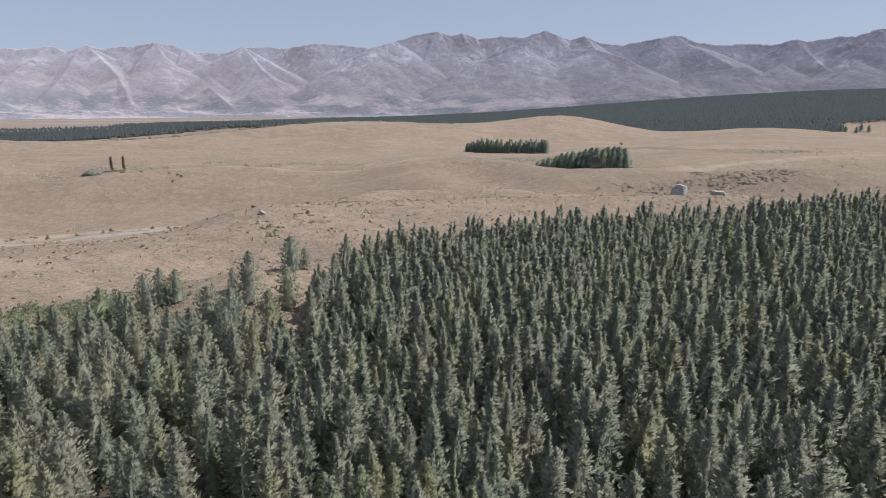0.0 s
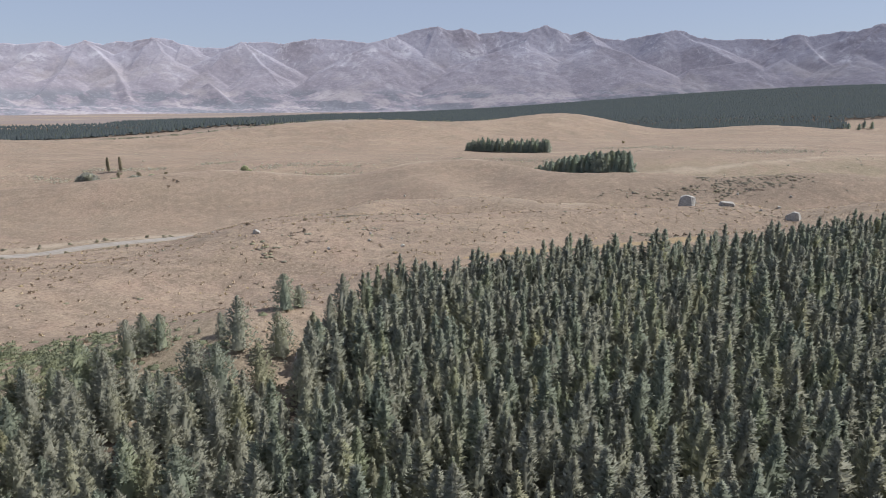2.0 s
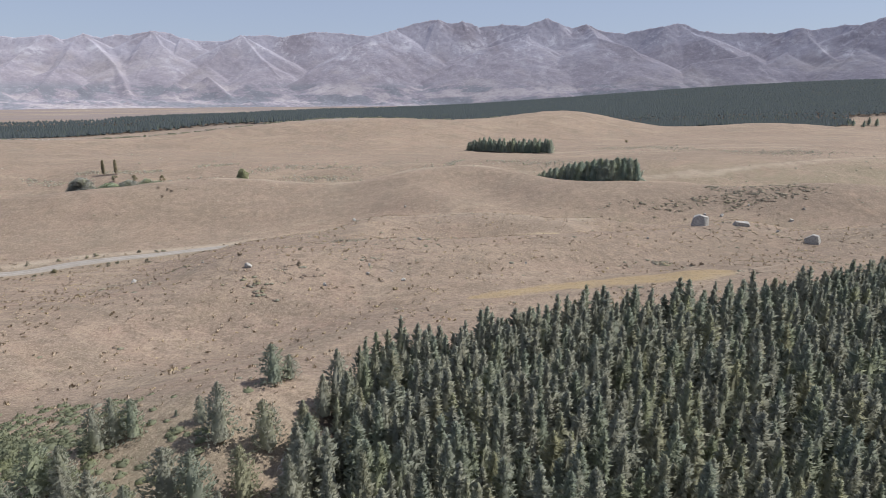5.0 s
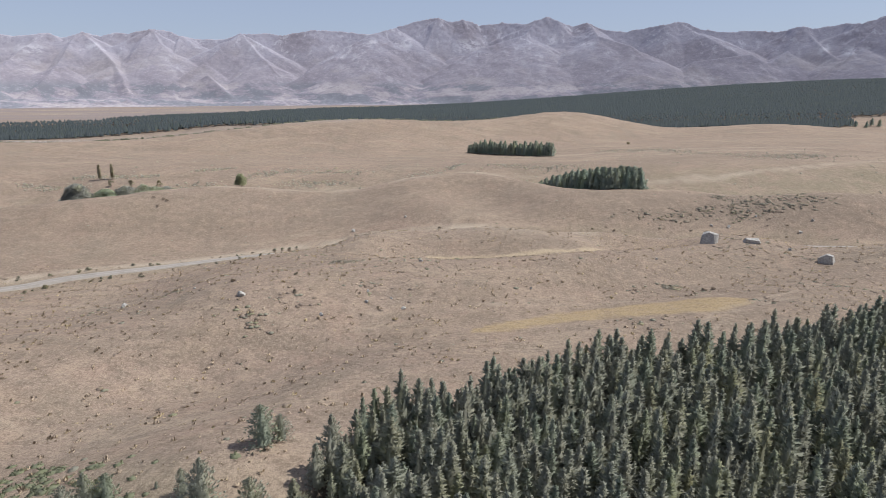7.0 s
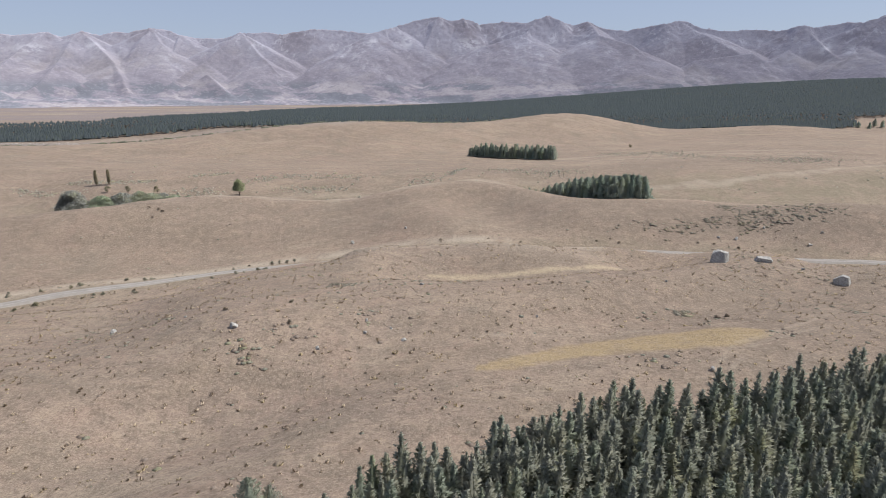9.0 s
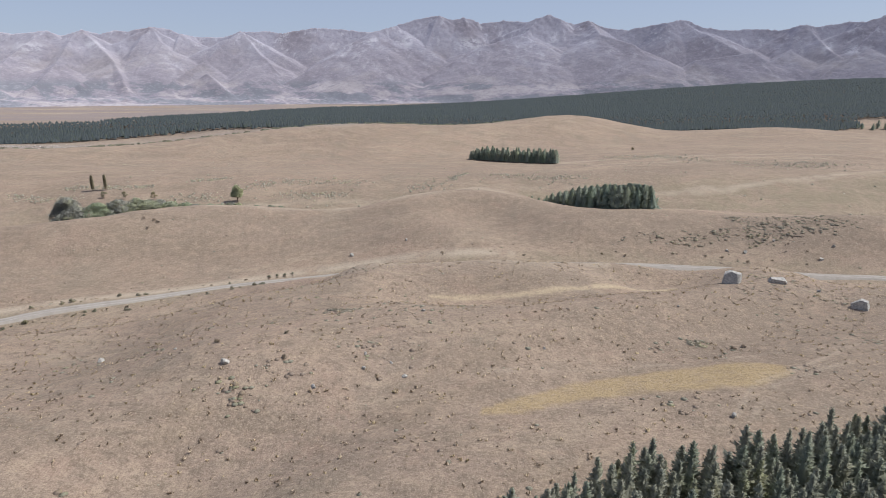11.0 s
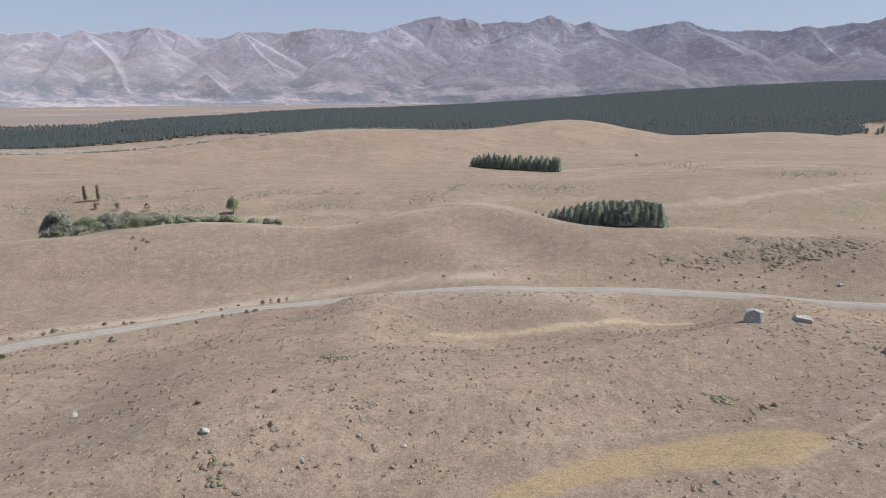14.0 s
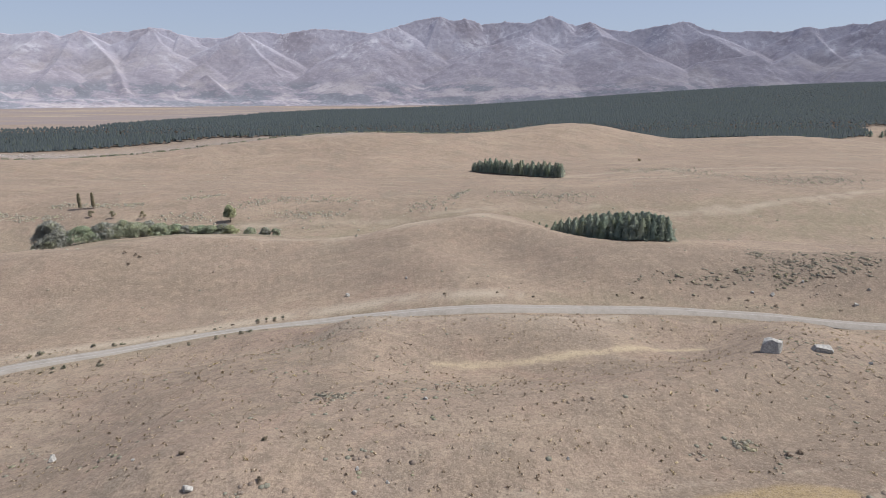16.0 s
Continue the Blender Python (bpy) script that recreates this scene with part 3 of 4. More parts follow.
SPURS_EAST = [
    [(1064, 4246, 406), (1230, 4076, 329), (1378, 3676, 134)], [(1064, 4246, 406), (1043, 3973, 217), (949, 3708, 68)],
    [(1656, 4406, 514), (1360, 4297, 307), (1306, 4230, 229)], [(1656, 4406, 514), (1642, 4164, 299), (1435, 3976, 155)],
    [(1912, 3823, 262), (1572, 3837, 219), (1381, 3676, 107)], [(1912, 3823, 262), (1779, 3666, 156), (1647, 3508, 74)],
    [(2328, 4042, 448), (2149, 3844, 280), (1812, 3594, 138)], [(2328, 4042, 448), (2304, 3635, 235), (2250, 3213, 86)],
    [(2691, 3808, 483), (2467, 3647, 300), (2085, 3383, 103)], [(2691, 3808, 483), (2625, 3433, 255), (2455, 3057, 71)]]


def mountain_height(x, y):
    """The greatest of the ridges at each place, with the distance along and away from its crest line."""
    h, arc, away = np.full(x.shape, -90.0), np.zeros(x.shape), np.zeros(x.shape)
    wx, wy = x + 20 * waves(x, y, 380, 51, 3), y + 20 * waves(x, y, 380, 52, 3)
    rng = np.random.default_rng(9)
    for line in [SKYLINE_WEST, SKYLINE_MID, SKYLINE_EAST] + SPURS_WEST + SPURS_MID + SPURS_EAST:
        fall = 0.92 if len(line) > 6 else rng.uniform(0.50, 0.62)
        top = len(line) > 6
        px, py = (x + 12 * waves(x, y, 160, 53), y) if top else (wx, wy)
        run = rng.uniform(0, 5000)
        for (ax, ay, az), (bx, by, bz) in zip(line[:-1], line[1:]):
            ux, uy = bx - ax, by - ay
            ln = math.hypot(ux, uy)
            raw = ((px - ax) * ux + (py - ay) * uy) / (ux * ux + uy * uy)
            s = np.clip(raw, 0, 1)
            d = np.hypot(px - ax - s * ux, py - ay - s * uy)
            here = az + (bz - az) * s - fall * d * (0.85 + 0.35 * np.exp(-d / 90))
            best = here > h
            h = np.where(best, here, h)
            side = np.where((px - ax) * uy - (py - ay) * ux > 0, 0.0, 777.0)
            arc = np.where(best, run + side + raw.clip(-1, 2) * ln, arc)
            away = np.where(best, d, away)
            run += ln
    return h, arc, away


def build_mountains():
    az = np.linspace(radians(-41), radians(41), 900)
    rad = np.concatenate([np.linspace(3150, 4560, 125), np.linspace(4570, 4790, 28)])
    a, r = np.meshgrid(az, rad)
    x, y = r * np.sin(a), r * np.cos(a)
    h, arc, away = mountain_height(x, y)
    up = np.clip((h + 40) / 200, 0, 1)
    # ribs and gullies run down the flanks, square to each crest
    bend = arc + 30 * waves(x, y, 170, 66, 3)
    deep = np.zeros(x.shape)
    for gap, amp in ((150.0, 1.0), (67.0, 0.55), (31.0, 0.28)):
        saw = np.abs(np.mod(bend / gap + 0.25 * waves(x, y, gap * 3, 67, 2), 1.0) * 2 - 1)
        deep += amp * saw * np.clip(away / gap, 0, 1)
    fade = np.clip(0.55 + 0.6 * waves(x, y, 520, 68, 2), 0.12, 1)
    h = h - up * fade * 5 * deep + np.clip((h - 260) / 160, 0, 1) * 5 * waves(x, y, 75, 69, 3)
    apron = -62 + 95 * np.clip((r - 3250) / 900, 0, 1) ** 1.4 + np.exp(-((r - 3620) / 260) ** 2) * (10 + 20 * np.abs(waves(x, y, 240, 63, 4)))
    h = np.maximum(h, apron) + 4 * np.log1p(np.exp(-np.abs(h - apron) / 4))
    me = grid_mesh("mountain_range", x, y, h)
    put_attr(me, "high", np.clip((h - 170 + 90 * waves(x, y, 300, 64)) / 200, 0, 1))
    put_attr(me, "crag", np.exp(-(((x - 1420) / 110) ** 2 + ((y - 4330) / 140) ** 2)))
    put_attr(me, "gully", np.clip((deep - 0.95) / 0.4, 0, 1) * up * fade)
    # pale fans of scree under the crests: bearing and height, and the half-sizes of each
    pale = np.zeros(x.shape)
    for bearing, level, wide, deep_by in ((-33.9, 281, 1.1, 34), (-9.4, 264, 0.4, 20), (10.0, 386, 0.45, 50), (13.1, 347, 0.7, 18), (31.7, 300, 0.45, 55), (33.5, 270, 0.7, 32), (-3.4, 366, 0.5, 50), (2.4, 348, 1.4, 50), (-29.7, 306, 0.5, 26), (-6.6, 364, 0.6, 32)):
        pale = np.maximum(pale, np.exp(-((np.degrees(a) - bearing) / wide) ** 2 - ((h - level) / deep_by) ** 2))
    put_attr(me, "screes", np.clip(pale * 1.6 - 0.3, 0, 1))
    put_attr(me, "foot", np.clip((105 - h) / 40, 0, 1))
    tagged(part("mountain_range", me, SCREE), "bare mountain range, mauve-grey with haze in its colour, and pale scree chutes", "mountains", kind="structure")


build_mountains()


# ---- trees ----
def tuft_set(roots, tips, widths, rng, sides=4, flat=0.65):
    """Pointed clumps of foliage from roots to tips: verts and triangles."""
    n = len(roots)
    ax = tips - roots
    ln = np.linalg.norm(ax, axis=1, keepdims=True)
    d = ax / np.maximum(ln, 1e-6)
    side = np.cross(d, np.array([0.0, 0.0, 1.0]))
    flat_len = np.linalg.norm(side, axis=1, keepdims=True)
    side = np.where(flat_len > 0.05, side / np.maximum(flat_len, 1e-6), np.array([1.0, 0, 0]))
    upv = np.cross(side, d)
    verts = np.empty((n, sides + 2, 3))
    verts[:, 0], verts[:, 1] = roots, tips
    for k in range(sides):
        a = 6.2832 * k / sides + rng.uniform(-0.4, 0.4, (n, 1))
        w = widths[:, None] * rng.uniform(0.65, 1.3, (n, 1))
        verts[:, 2 + k] = roots + ax * rng.uniform(0.35, 0.72, (n, 1)) + side * np.cos(a) * w + upv * np.sin(a) * w * flat
    tris = []
    for k in range(sides):
        j, q = 2 + k, 2 + (k + 1) % sides
        tris += [(0, q, j), (1, j, q)]
    t = (np.array(tris)[None] + (np.arange(n) * (sides + 2))[:, None, None]).reshape(-1, 3)
    return verts.reshape(-1, 3), t


SPRAY = 9


def spray_set(roots, tips, widths, rng):
    """Sprays of needles: at each root three pointed blades fan out round the line to the tip."""
    n = len(roots)
    ax = tips - roots
    ln = np.linalg.norm(ax, axis=1, keepdims=True)
    side = np.cross(ax / np.maximum(ln, 1e-6), rng.normal(size=(n, 3)))
    side /= np.maximum(np.linalg.norm(side, axis=1, keepdims=True), 1e-6)
    other = np.cross(ax / np.maximum(ln, 1e-6), side)
    verts = np.empty((n, SPRAY, 3))
    w = widths[:, None]
    for k in range(3):
        a = 2.094 * k + rng.uniform(-0.4, 0.4, (n, 1))
        d = side * np.cos(a) + other * np.sin(a)
        e = side * -np.sin(a) + other * np.cos(a)
        mid = roots + ax * rng.uniform(0.0, 0.35, (n, 1)) + d * w * 0.35
        verts[:, 3 * k] = mid + e * w * 0.55
        verts[:, 3 * k + 1] = mid - e * w * 0.55
        verts[:, 3 * k + 2] = roots + ax * rng.uniform(0.75, 1.15, (n, 1)) + d * w * rng.uniform(0.5, 1.5, (n, 1))
    t = np.arange(n * SPRAY).reshape(-1, 3)
    return verts.reshape(-1, 3), t


def pine_crown(seed, h, w, whorls, per):
    """A full, ragged crown: whorls of upturned branches carry sprays of needles round a dense core."""
    rng = np.random.default_rng(seed)
    z0 = h * 0.05
    lean = rng.uniform(0.62, 0.85)
    n = whorls * per
    u = np.repeat(((np.arange(whorls) + 0.5) / whorls) ** 0.9, per)
    u = np.clip(u + rng.uniform(-0.38, 0.38, n) / whorls, 0, 0.995)
    spokes = 7
    a = 6.2832 * rng.integers(0, spokes, n) / spokes + np.repeat(np.arange(whorls) * 2.4, per) + rng.normal(0, 0.20, n)
    z = z0 + (h - z0) * u * 0.97
    lobe = 1 + 0.12 * np.sin(a * 2 + rng.uniform(0, 6.28)) + 0.10 * np.sin(a * 3 + u * 9)
    limb = 1 + 0.22 * np.sin(7 * a + np.repeat(rng.uniform(0, 6.28, whorls), per))
    reach = (w * (1 - u) ** lean + 0.08) * lobe * limb * np.repeat(rng.uniform(0.78, 1.16, whorls), per)
    along_branch = rng.uniform(0.30, 1.0, n) ** 0.55
    out = np.stack([np.cos(a), np.sin(a), np.zeros(n)], -1)
    upz = np.array([0, 0, 1.0])
    rise = -0.05 + 0.55 * u
    q = reach * along_branch
    tips = out * q[:, None] + upz * (z + q * rise + 0.22 * along_branch**2 + rng.uniform(-0.08, 0.16, n))[:, None]
    thick = math.sqrt(600.0 / n)
    back = np.minimum((0.19 + 0.08 * reach) * thick, 0.8 * q)
    roots = tips - out * back[:, None] - upz * (back * (0.55 + rise))[:, None] + rng.normal(0, 0.05, (n, 3))
    v, t = spray_set(roots, tips, (0.100 + 0.045 * reach) * thick, rng)
    lead_v, lead_t = tuft_set(np.array([[0, 0, h * 0.88]]), np.array([[0.03, 0.0, h * 1.03]]), np.array([0.07]), rng, 3)
    core_v, core_t = tapered([(0, 0, z0), (0, 0, h * 0.45), (0, 0, h * 0.92)], [0.36 * w, 0.30 * w, 0.02], 7)
    return np.concatenate([v, lead_v, core_v]), np.concatenate([t, lead_t + len(v), core_t + len(v) + len(lead_v)])


def tapered(points, radii, sides=6):
    """A tube through points with a radius at each: verts and quads as triangles."""
    verts, tris = [], []
    for (px, py, pz), r in zip(points, radii):
        for k in range(sides):
            a = 6.2832 * k / sides
            verts.append((px + r * math.cos(a), py + r * math.sin(a), pz))
    for i in range(len(points) - 1):
        for k in range(sides):
            a, b = i * sides + k, i * sides + (k + 1) % sides
            tris += [(a, b, b + sides), (a, b + sides, a + sides)]
    return np.array(verts), np.array(tris)


def pine_tree(seed, h, w):
    """One pine standing at the origin, with trunk and crown."""
    tree = new("pine_tree")
    part("trunk", poly_mesh("trunk", *tapered([(0, 0, -0.4), (0.03, 0, h * 0.4), (0, 0.02, h * 0.9)], [0.16, 0.11, 0.03])), BARK, tree)
    part("crown", crown_mesh(*pine_crown(seed, h, w, 18, 36)), NEEDLES, tree)
    return tagged(tree, "green plantation pine with a ragged conical crown", "tree", "pines of the plantation")


def plant_forest():
    rng = np.random.default_rng(77)
    spots = []
    gap = 2.1
    for j in range(0, 69):
        for i in range(-45, 77):
            x = i * gap + (j % 2) * gap / 2 + rng.uniform(-0.5, 0.5)
            y = 12 + j * gap + rng.uniform(-0.5, 0.5)
            if y > edge_y(x) + rng.uniform(-1.5, 0.6) or abs(x) > 14 + y * 0.86 or rng.random() < (0.46 if x < -12 else 0.05):
                continue
            tall = (9.0 if x > -16 else 7.2) * rng.uniform(0.74, 1.12) * (0.82 if x < -8 and y > 76 else 1.0)
            if x < -16 and y > 60:
                tall *= 0.9
            if abs(x + 17.7) < 1.8 and 63 < y < 72:
                continue
            spots.append((x, y, tall))
    # lone trees and saplings beyond the plantation's edge
    lone = [(-23.6, 87.5, 5.6), (-21.8, 89.0, 3.5), (-26.8, 76.1, 7.5), (-29.8, 78.8, 3.6), (-21.0, 75.6, 6.0), (-39.5, 77.5, 5.5), (-37.5, 77.6, 4.8), (-40.8, 75.9, 5.4), (-33.5, 80.2, 0.9), (-28.6, 66.7, 7.4),
            (-25.5, 66.4, 7.3), (-43.0, 69.3, 6.3), (-40.4, 69.2, 5.6), (-21.5, 68.7, 6.2), (-16.8, 73.5, 5.1), (-43.6, 65.2, 4.9), (-45.1, 63.9, 6.2), (-31.1, 64.0, 5.5)]
    kinds = [pine_tree(100 + k, 8.0, 1.58 + 0.09 * (k % 4)) for k in range(7)]
    open_grown = [pine_tree(150 + k, 8.0, 2.9) for k in range(3)]
    made = 0
    things, rest = [], []
    for x, y, tall in spots:
        near = (26 < y < 40 and abs(x) < 26) or y > edge_y(x) - 1.3 and -20 < x < 110
        (things if near else rest).append((x, y, tall))
    for x, y, tall in things[:125] + lone:
        s = tall / 8.0
        m = pose(x, y, put_z(x, y), rng.uniform(-2.5, 2.5), rng.uniform(-2.5, 2.5), rng.uniform(0, 360)) @ Matrix.Diagonal((*[s * rng.uniform(0.92, 1.2)] * 2, s, 1))
        if (x, y, tall) in lone:
            src, first = open_grown[made % 3], made - len(things[:125]) < 3
        else:
            src, first = kinds[made % 7], made < 7
        t = src if first else copy_thing(src, m)
        t.matrix_world = m
        if (x, y, tall) in lone:
            tagged(t, "lone green pine at the plantation's edge on dry grass", group="lone pines")
        made += 1
    rest += things[125:]
    shapes = [pine_crown(200 + k, 8.0, 1.62, *((16, 28) if k < 8 else (13, 17))) for k in range(16)] + [pine_crown(216 + k, 8.0, 2.45, 16, 34) for k in range(4)]
    lean = [round_normals(v, 0.55, 0.32, 250 + k) for k, (v, t) in enumerate(shapes)]
    vs, ts, ns, tones, base = [], [], [], [], 0
    px, py = np.array([r[0] for r in rest]), np.array([r[1] for r in rest])
    pz = ground_z(px, py)
    for k, (x, y, tall) in enumerate(rest):
        kind = 16 + k % 4 if x < -14 else k % 8 + (8 if y > 66 else 0)
        v, t = shapes[kind]
        tones.append(np.full(len(v), rng.random() * (0.45 if x < -14 else 1.0)))
        s, a = tall / 8.0, rng.uniform(0, 6.28)
        wide = s * rng.uniform(0.88, 1.18) * (1.0 if x < -14 else 1.14)
        c, sn = math.cos(a), math.sin(a)
        nv = lean[kind]
        ns.append(np.stack([nv[:, 0] * c - nv[:, 1] * sn, nv[:, 0] * sn + nv[:, 1] * c, nv[:, 2]], -1))
        c, sn = c * wide, sn * wide
        vs.append(np.stack([v[:, 0] * c - v[:, 1] * sn + x, v[:, 0] * sn + v[:, 1] * c + y, v[:, 2] * s + pz[k]], -1))
        ts.append(t + base)
        base += len(v)
    me = poly_mesh("pine_plantation", np.concatenate(vs), np.concatenate(ts), normals=np.concatenate(ns))
    put_attr(me, "tone", np.concatenate(tones))
    tagged(part("pine_plantation", me, NEEDLES),
           "dense dark green pine plantation in close rows", "forest", kind="stuff")


plant_forest()


def far_forest():
    """The plantation on the plain and the hill beyond, tree by tree."""
    rng = np.random.default_rng(5)
    vs, ts, ns, base = [], [], [], 0
    for y0, y1, gap, h, w in ((780, 1300, 5.2, 9.5, 4.6), (1300, 1900, 7.2, 10, 6.6), (1900, 3200, 10.5, 11, 10.0)):
        gx, gy = np.meshgrid(np.arange(-2500, 2700, gap), np.arange(y0, y1, gap))
        gx, gy = gx.ravel() + rng.uniform(-0.5, 0.5, gx.size) * gap, gy.ravel() + rng.uniform(-0.5, 0.5, gy.size) * gap
        ok = (gy > np.interp(gx, FAR_NEAR_X, FAR_NEAR_Y)) & (gy < np.interp(gx, FAR_END_X, FAR_END_Y)) & (np.abs(gx) < 0.86 * gy + 40) & (rng.random(gx.size) > 0.04)
        gx, gy = gx[ok], gy[ok]
        gz = ground_z(gx, gy)
        n, sides = len(gx), 5
        hh = h * rng.uniform(0.8, 1.2, n)
        verts = np.empty((n, sides + 1, 3))
        verts[:, 0] = np.stack([gx, gy, gz + hh], -1)
        a0 = rng.uniform(0, 6.28, n)
        for k in range(sides):
            a = a0 + 6.2832 * k / sides
            rr = w * 0.5 * rng.uniform(0.75, 1.3, n)
            verts[:, 1 + k] = np.stack([gx + rr * np.cos(a), gy + rr * np.sin(a), gz + hh * (rng.uniform(0.02, 0.30, n) if y0 < 1000 else rng.uniform(0.42, 0.60, n))], -1)
        tri = np.array([(0, 1 + k, 1 + (k + 1) % sides) for k in range(sides)])
        ts.append((tri[None] + (np.arange(n) * (sides + 1))[:, None, None]).reshape(-1, 3) + base)
        vs.append(verts.reshape(-1, 3))
        out = verts - verts[:, :1] * np.array([1, 1, 0.0])
        out[..., 2] = 1.6 * w * 0.5
        out = out + rng.normal(0, 0.5, out.shape)
        ns.append((out / np.linalg.norm(out, axis=2, keepdims=True)).reshape(-1, 3))
        base += n * (sides + 1)
    tagged(part("far_pine_forest", poly_mesh("far_pine_forest", np.concatenate(vs), np.concatenate(ts), normals=np.concatenate(ns)), NEEDLES_HAZED),
           "distant dark pine forest over plain and hill, bluish haze in its colour", "forest", kind="stuff")


far_forest()


# ---- shelter belt and grove ----
def stand(spots, group, label, seed, width=1.9):
    """A group of pines standing at the given places: x, y, height."""
    rng = np.random.default_rng(seed)
    kinds = []
    for k, (x, y, tall) in enumerate(spots):
        m = pose(x, y, put_z(x, y), 0, 0, rng.uniform(0, 360)) @ Matrix.Diagonal((tall / 8.0,) * 3 + (1,))
        if k < 4:
            t = new("pine_tree")
            part("trunk", poly_mesh("trunk", *tapered([(0, 0, -0.5), (0, 0, 4), (0, 0, 7)], [0.2, 0.13, 0.04], 5)), BARK, t)
            part("crown", crown_mesh(*pine_crown(seed * 10 + k, 8.0, width, 14, 24)), NEEDLES_DARK, t)
            tagged(t, label, "tree", group)
            t.matrix_world = m
            kinds.append(t)
        else:
            copy_thing(kinds[k % 4], m)


def belts():
    rng = np.random.default_rng(31)
    spots = []
    for k in range(34):
        u = k / 33
        for row in range(2):
            spots.append((29 + 90 * u + rng.uniform(-0.8, 0.8) + row * 1.5, 742 - 66 * u + row * 5 + rng.uniform(-1, 1), rng.uniform(9.5, 13) * (0.85 if u < 0.15 else 1)))
    stand(spots, "pines of the shelter belt", "dark pine in a straight shelter belt on grassland", 41, 2.7)
    spots = []
    for i in range(11):
        for j in range(20):
            u, v = i / 10, j / 19
            if u > 1.05 - 0.8 * v**1.5:
                continue
            x = 108.5 - 58 * v + 9 * u + rng.uniform(-0.7, 0.7)
            y = 348 + 40 * u + 4 * v + 58 * v * v + rng.uniform(-0.8, 0.8)
            top = np.interp(x, [46, 53, 66, 83, 95, 109, 113], [-7.0, -5.6, -0.8, 2.0, 2.6, 3.0, 1.5])
            top -= 5.0 + 0.177 * (y - 375)
            tall = min(top - put_z(x, y), 10.5 + 0.35 * (y - 348))
            spots.append((x, y, max(1.5, tall) * rng.uniform(0.90, 1.02)))
    stand([(842 + 11 * k + rng.uniform(-3, 3), 1246 + rng.uniform(-8, 8), rng.uniform(8, 12)) for k in range(6)], "trees in the far clearing", "dark tree in a far clearing beside the forest", 43, 3.4)
    stand(spots, "pines of the grove", "green pine in a small dense grove on the slope", 42, 3.6)


belts()


# ---- broadleaf trees and bushes ----
def leafy(seed, clumps, per, size):
    """Foliage: short pointed sprays over the skin of each clump, a centre and three half-axes, with gaps between."""
    rng = np.random.default_rng(seed)
    roots, tips = [], []
    for cx, cy, cz, a, b, c in clumps:
        d = rng.normal(size=(per, 3))
        d /= np.linalg.norm(d, axis=1, keepdims=True)
        d[:, 2] = np.where(d[:, 2] < -0.35, -d[:, 2], d[:, 2])
        r = rng.uniform(0.55, 1.0, (per, 1))
        p = np.array([cx, cy, cz]) + d * r * np.array([a, b, c])
        roots.append(p)
        tips.append(p + d * size * rng.uniform(0.6, 1.5, (per, 1)) + np.array([0, 0, size * 0.3]))
    roots, tips = np.concatenate(roots), np.concatenate(tips)
    v, t = spray_set(roots, tips, np.full(len(roots), size * 0.55), rng)
    middles = np.repeat(np.array([c[:3] for c in clumps]), per * SPRAY, 0)
    return poly_mesh("crown", v, t, normals=round_normals(v, 0.5, 0.48, seed, middles))


def round_clumps(seed, n, w, h, low=0.15):
    """Clumps heaped into a rounded, uneven crown of width w and height h."""
    rng = np.random.default_rng(seed)
    out = []
    for k in range(n):
        u = rng.random()
        a, q = rng.uniform(0, 6.28), math.sqrt(rng.random()) * 0.5 * w * math.sqrt(max(0.05, 1 - u * u)) * 0.85
        r = w * rng.uniform(0.14, 0.24)
        out.append((q * math.cos(a), q * math.sin(a), h * (low + (0.80 - low) * u), r, r, min(r, h * 0.22)))
    return out


def broadleaf(name, seed, x, y, clumps, per, size, leaf, trunk, label, category, group=""):
    """A tree with a trunk, a few limbs and a crown, or a bush where trunk is 0."""
    thing = new(name)
    part("crown", leafy(seed, clumps, per, size), leaf, thing)
    if trunk:
        top = max(c[2] for c in clumps)
        part("trunk", poly_mesh("trunk", *tapered([(0, 0, -0.6), (0.1, 0, top * 0.35), (0, 0.1, top * 0.9)], [trunk, trunk * 0.7, trunk * 0.2])), BARK, thing)
        for c in clumps[:5]:
            part("limb", poly_mesh("limb", *tapered([(0, 0, top * 0.2), (c[0] * 0.5, c[1] * 0.5, c[2] * 0.7), (c[0], c[1], c[2])], [trunk * 0.45, trunk * 0.3, trunk * 0.12], 5)), BARK, thing)
    thing.matrix_world = pose(x, y, put_z(x, y) - 0.1)
    return tagged(thing, label, category, group)


for k, (x, y, tall) in enumerate([(-295.8, 519.8, 12.8), (-285.3, 520.4, 12.8)]):
    clumps = [(0.15 * math.cos(q * 2.4), 0.15 * math.sin(q * 2.4), tall * (0.12 + 0.8 * q / 11), 1.25 - 0.9 * abs(q / 11 - 0.4), 1.25 - 0.9 * abs(q / 11 - 0.4), 1.1) for q in range(12)]
    broadleaf("poplar", 300 + k, x, y, clumps, 120, 0.5, OLIVE, 0.22, "slender columnar poplar with olive-brown leaves on grassland", "tree", "pair of poplars")
broadleaf("willow", 310, -167, 495.5, round_clumps(311, 20, 8.0, 15, 0.25), 130, 0.75, LEAVES, 0.3, "green upright willow tree beside the creek", "tree")
broadleaf("grey_willow", 312, -262, 432, round_clumps(313, 44, 22, 19, 0.08), 230, 0.9, GREYLEAF, 0.4, "broad grey-green willow beside the creek", "tree")
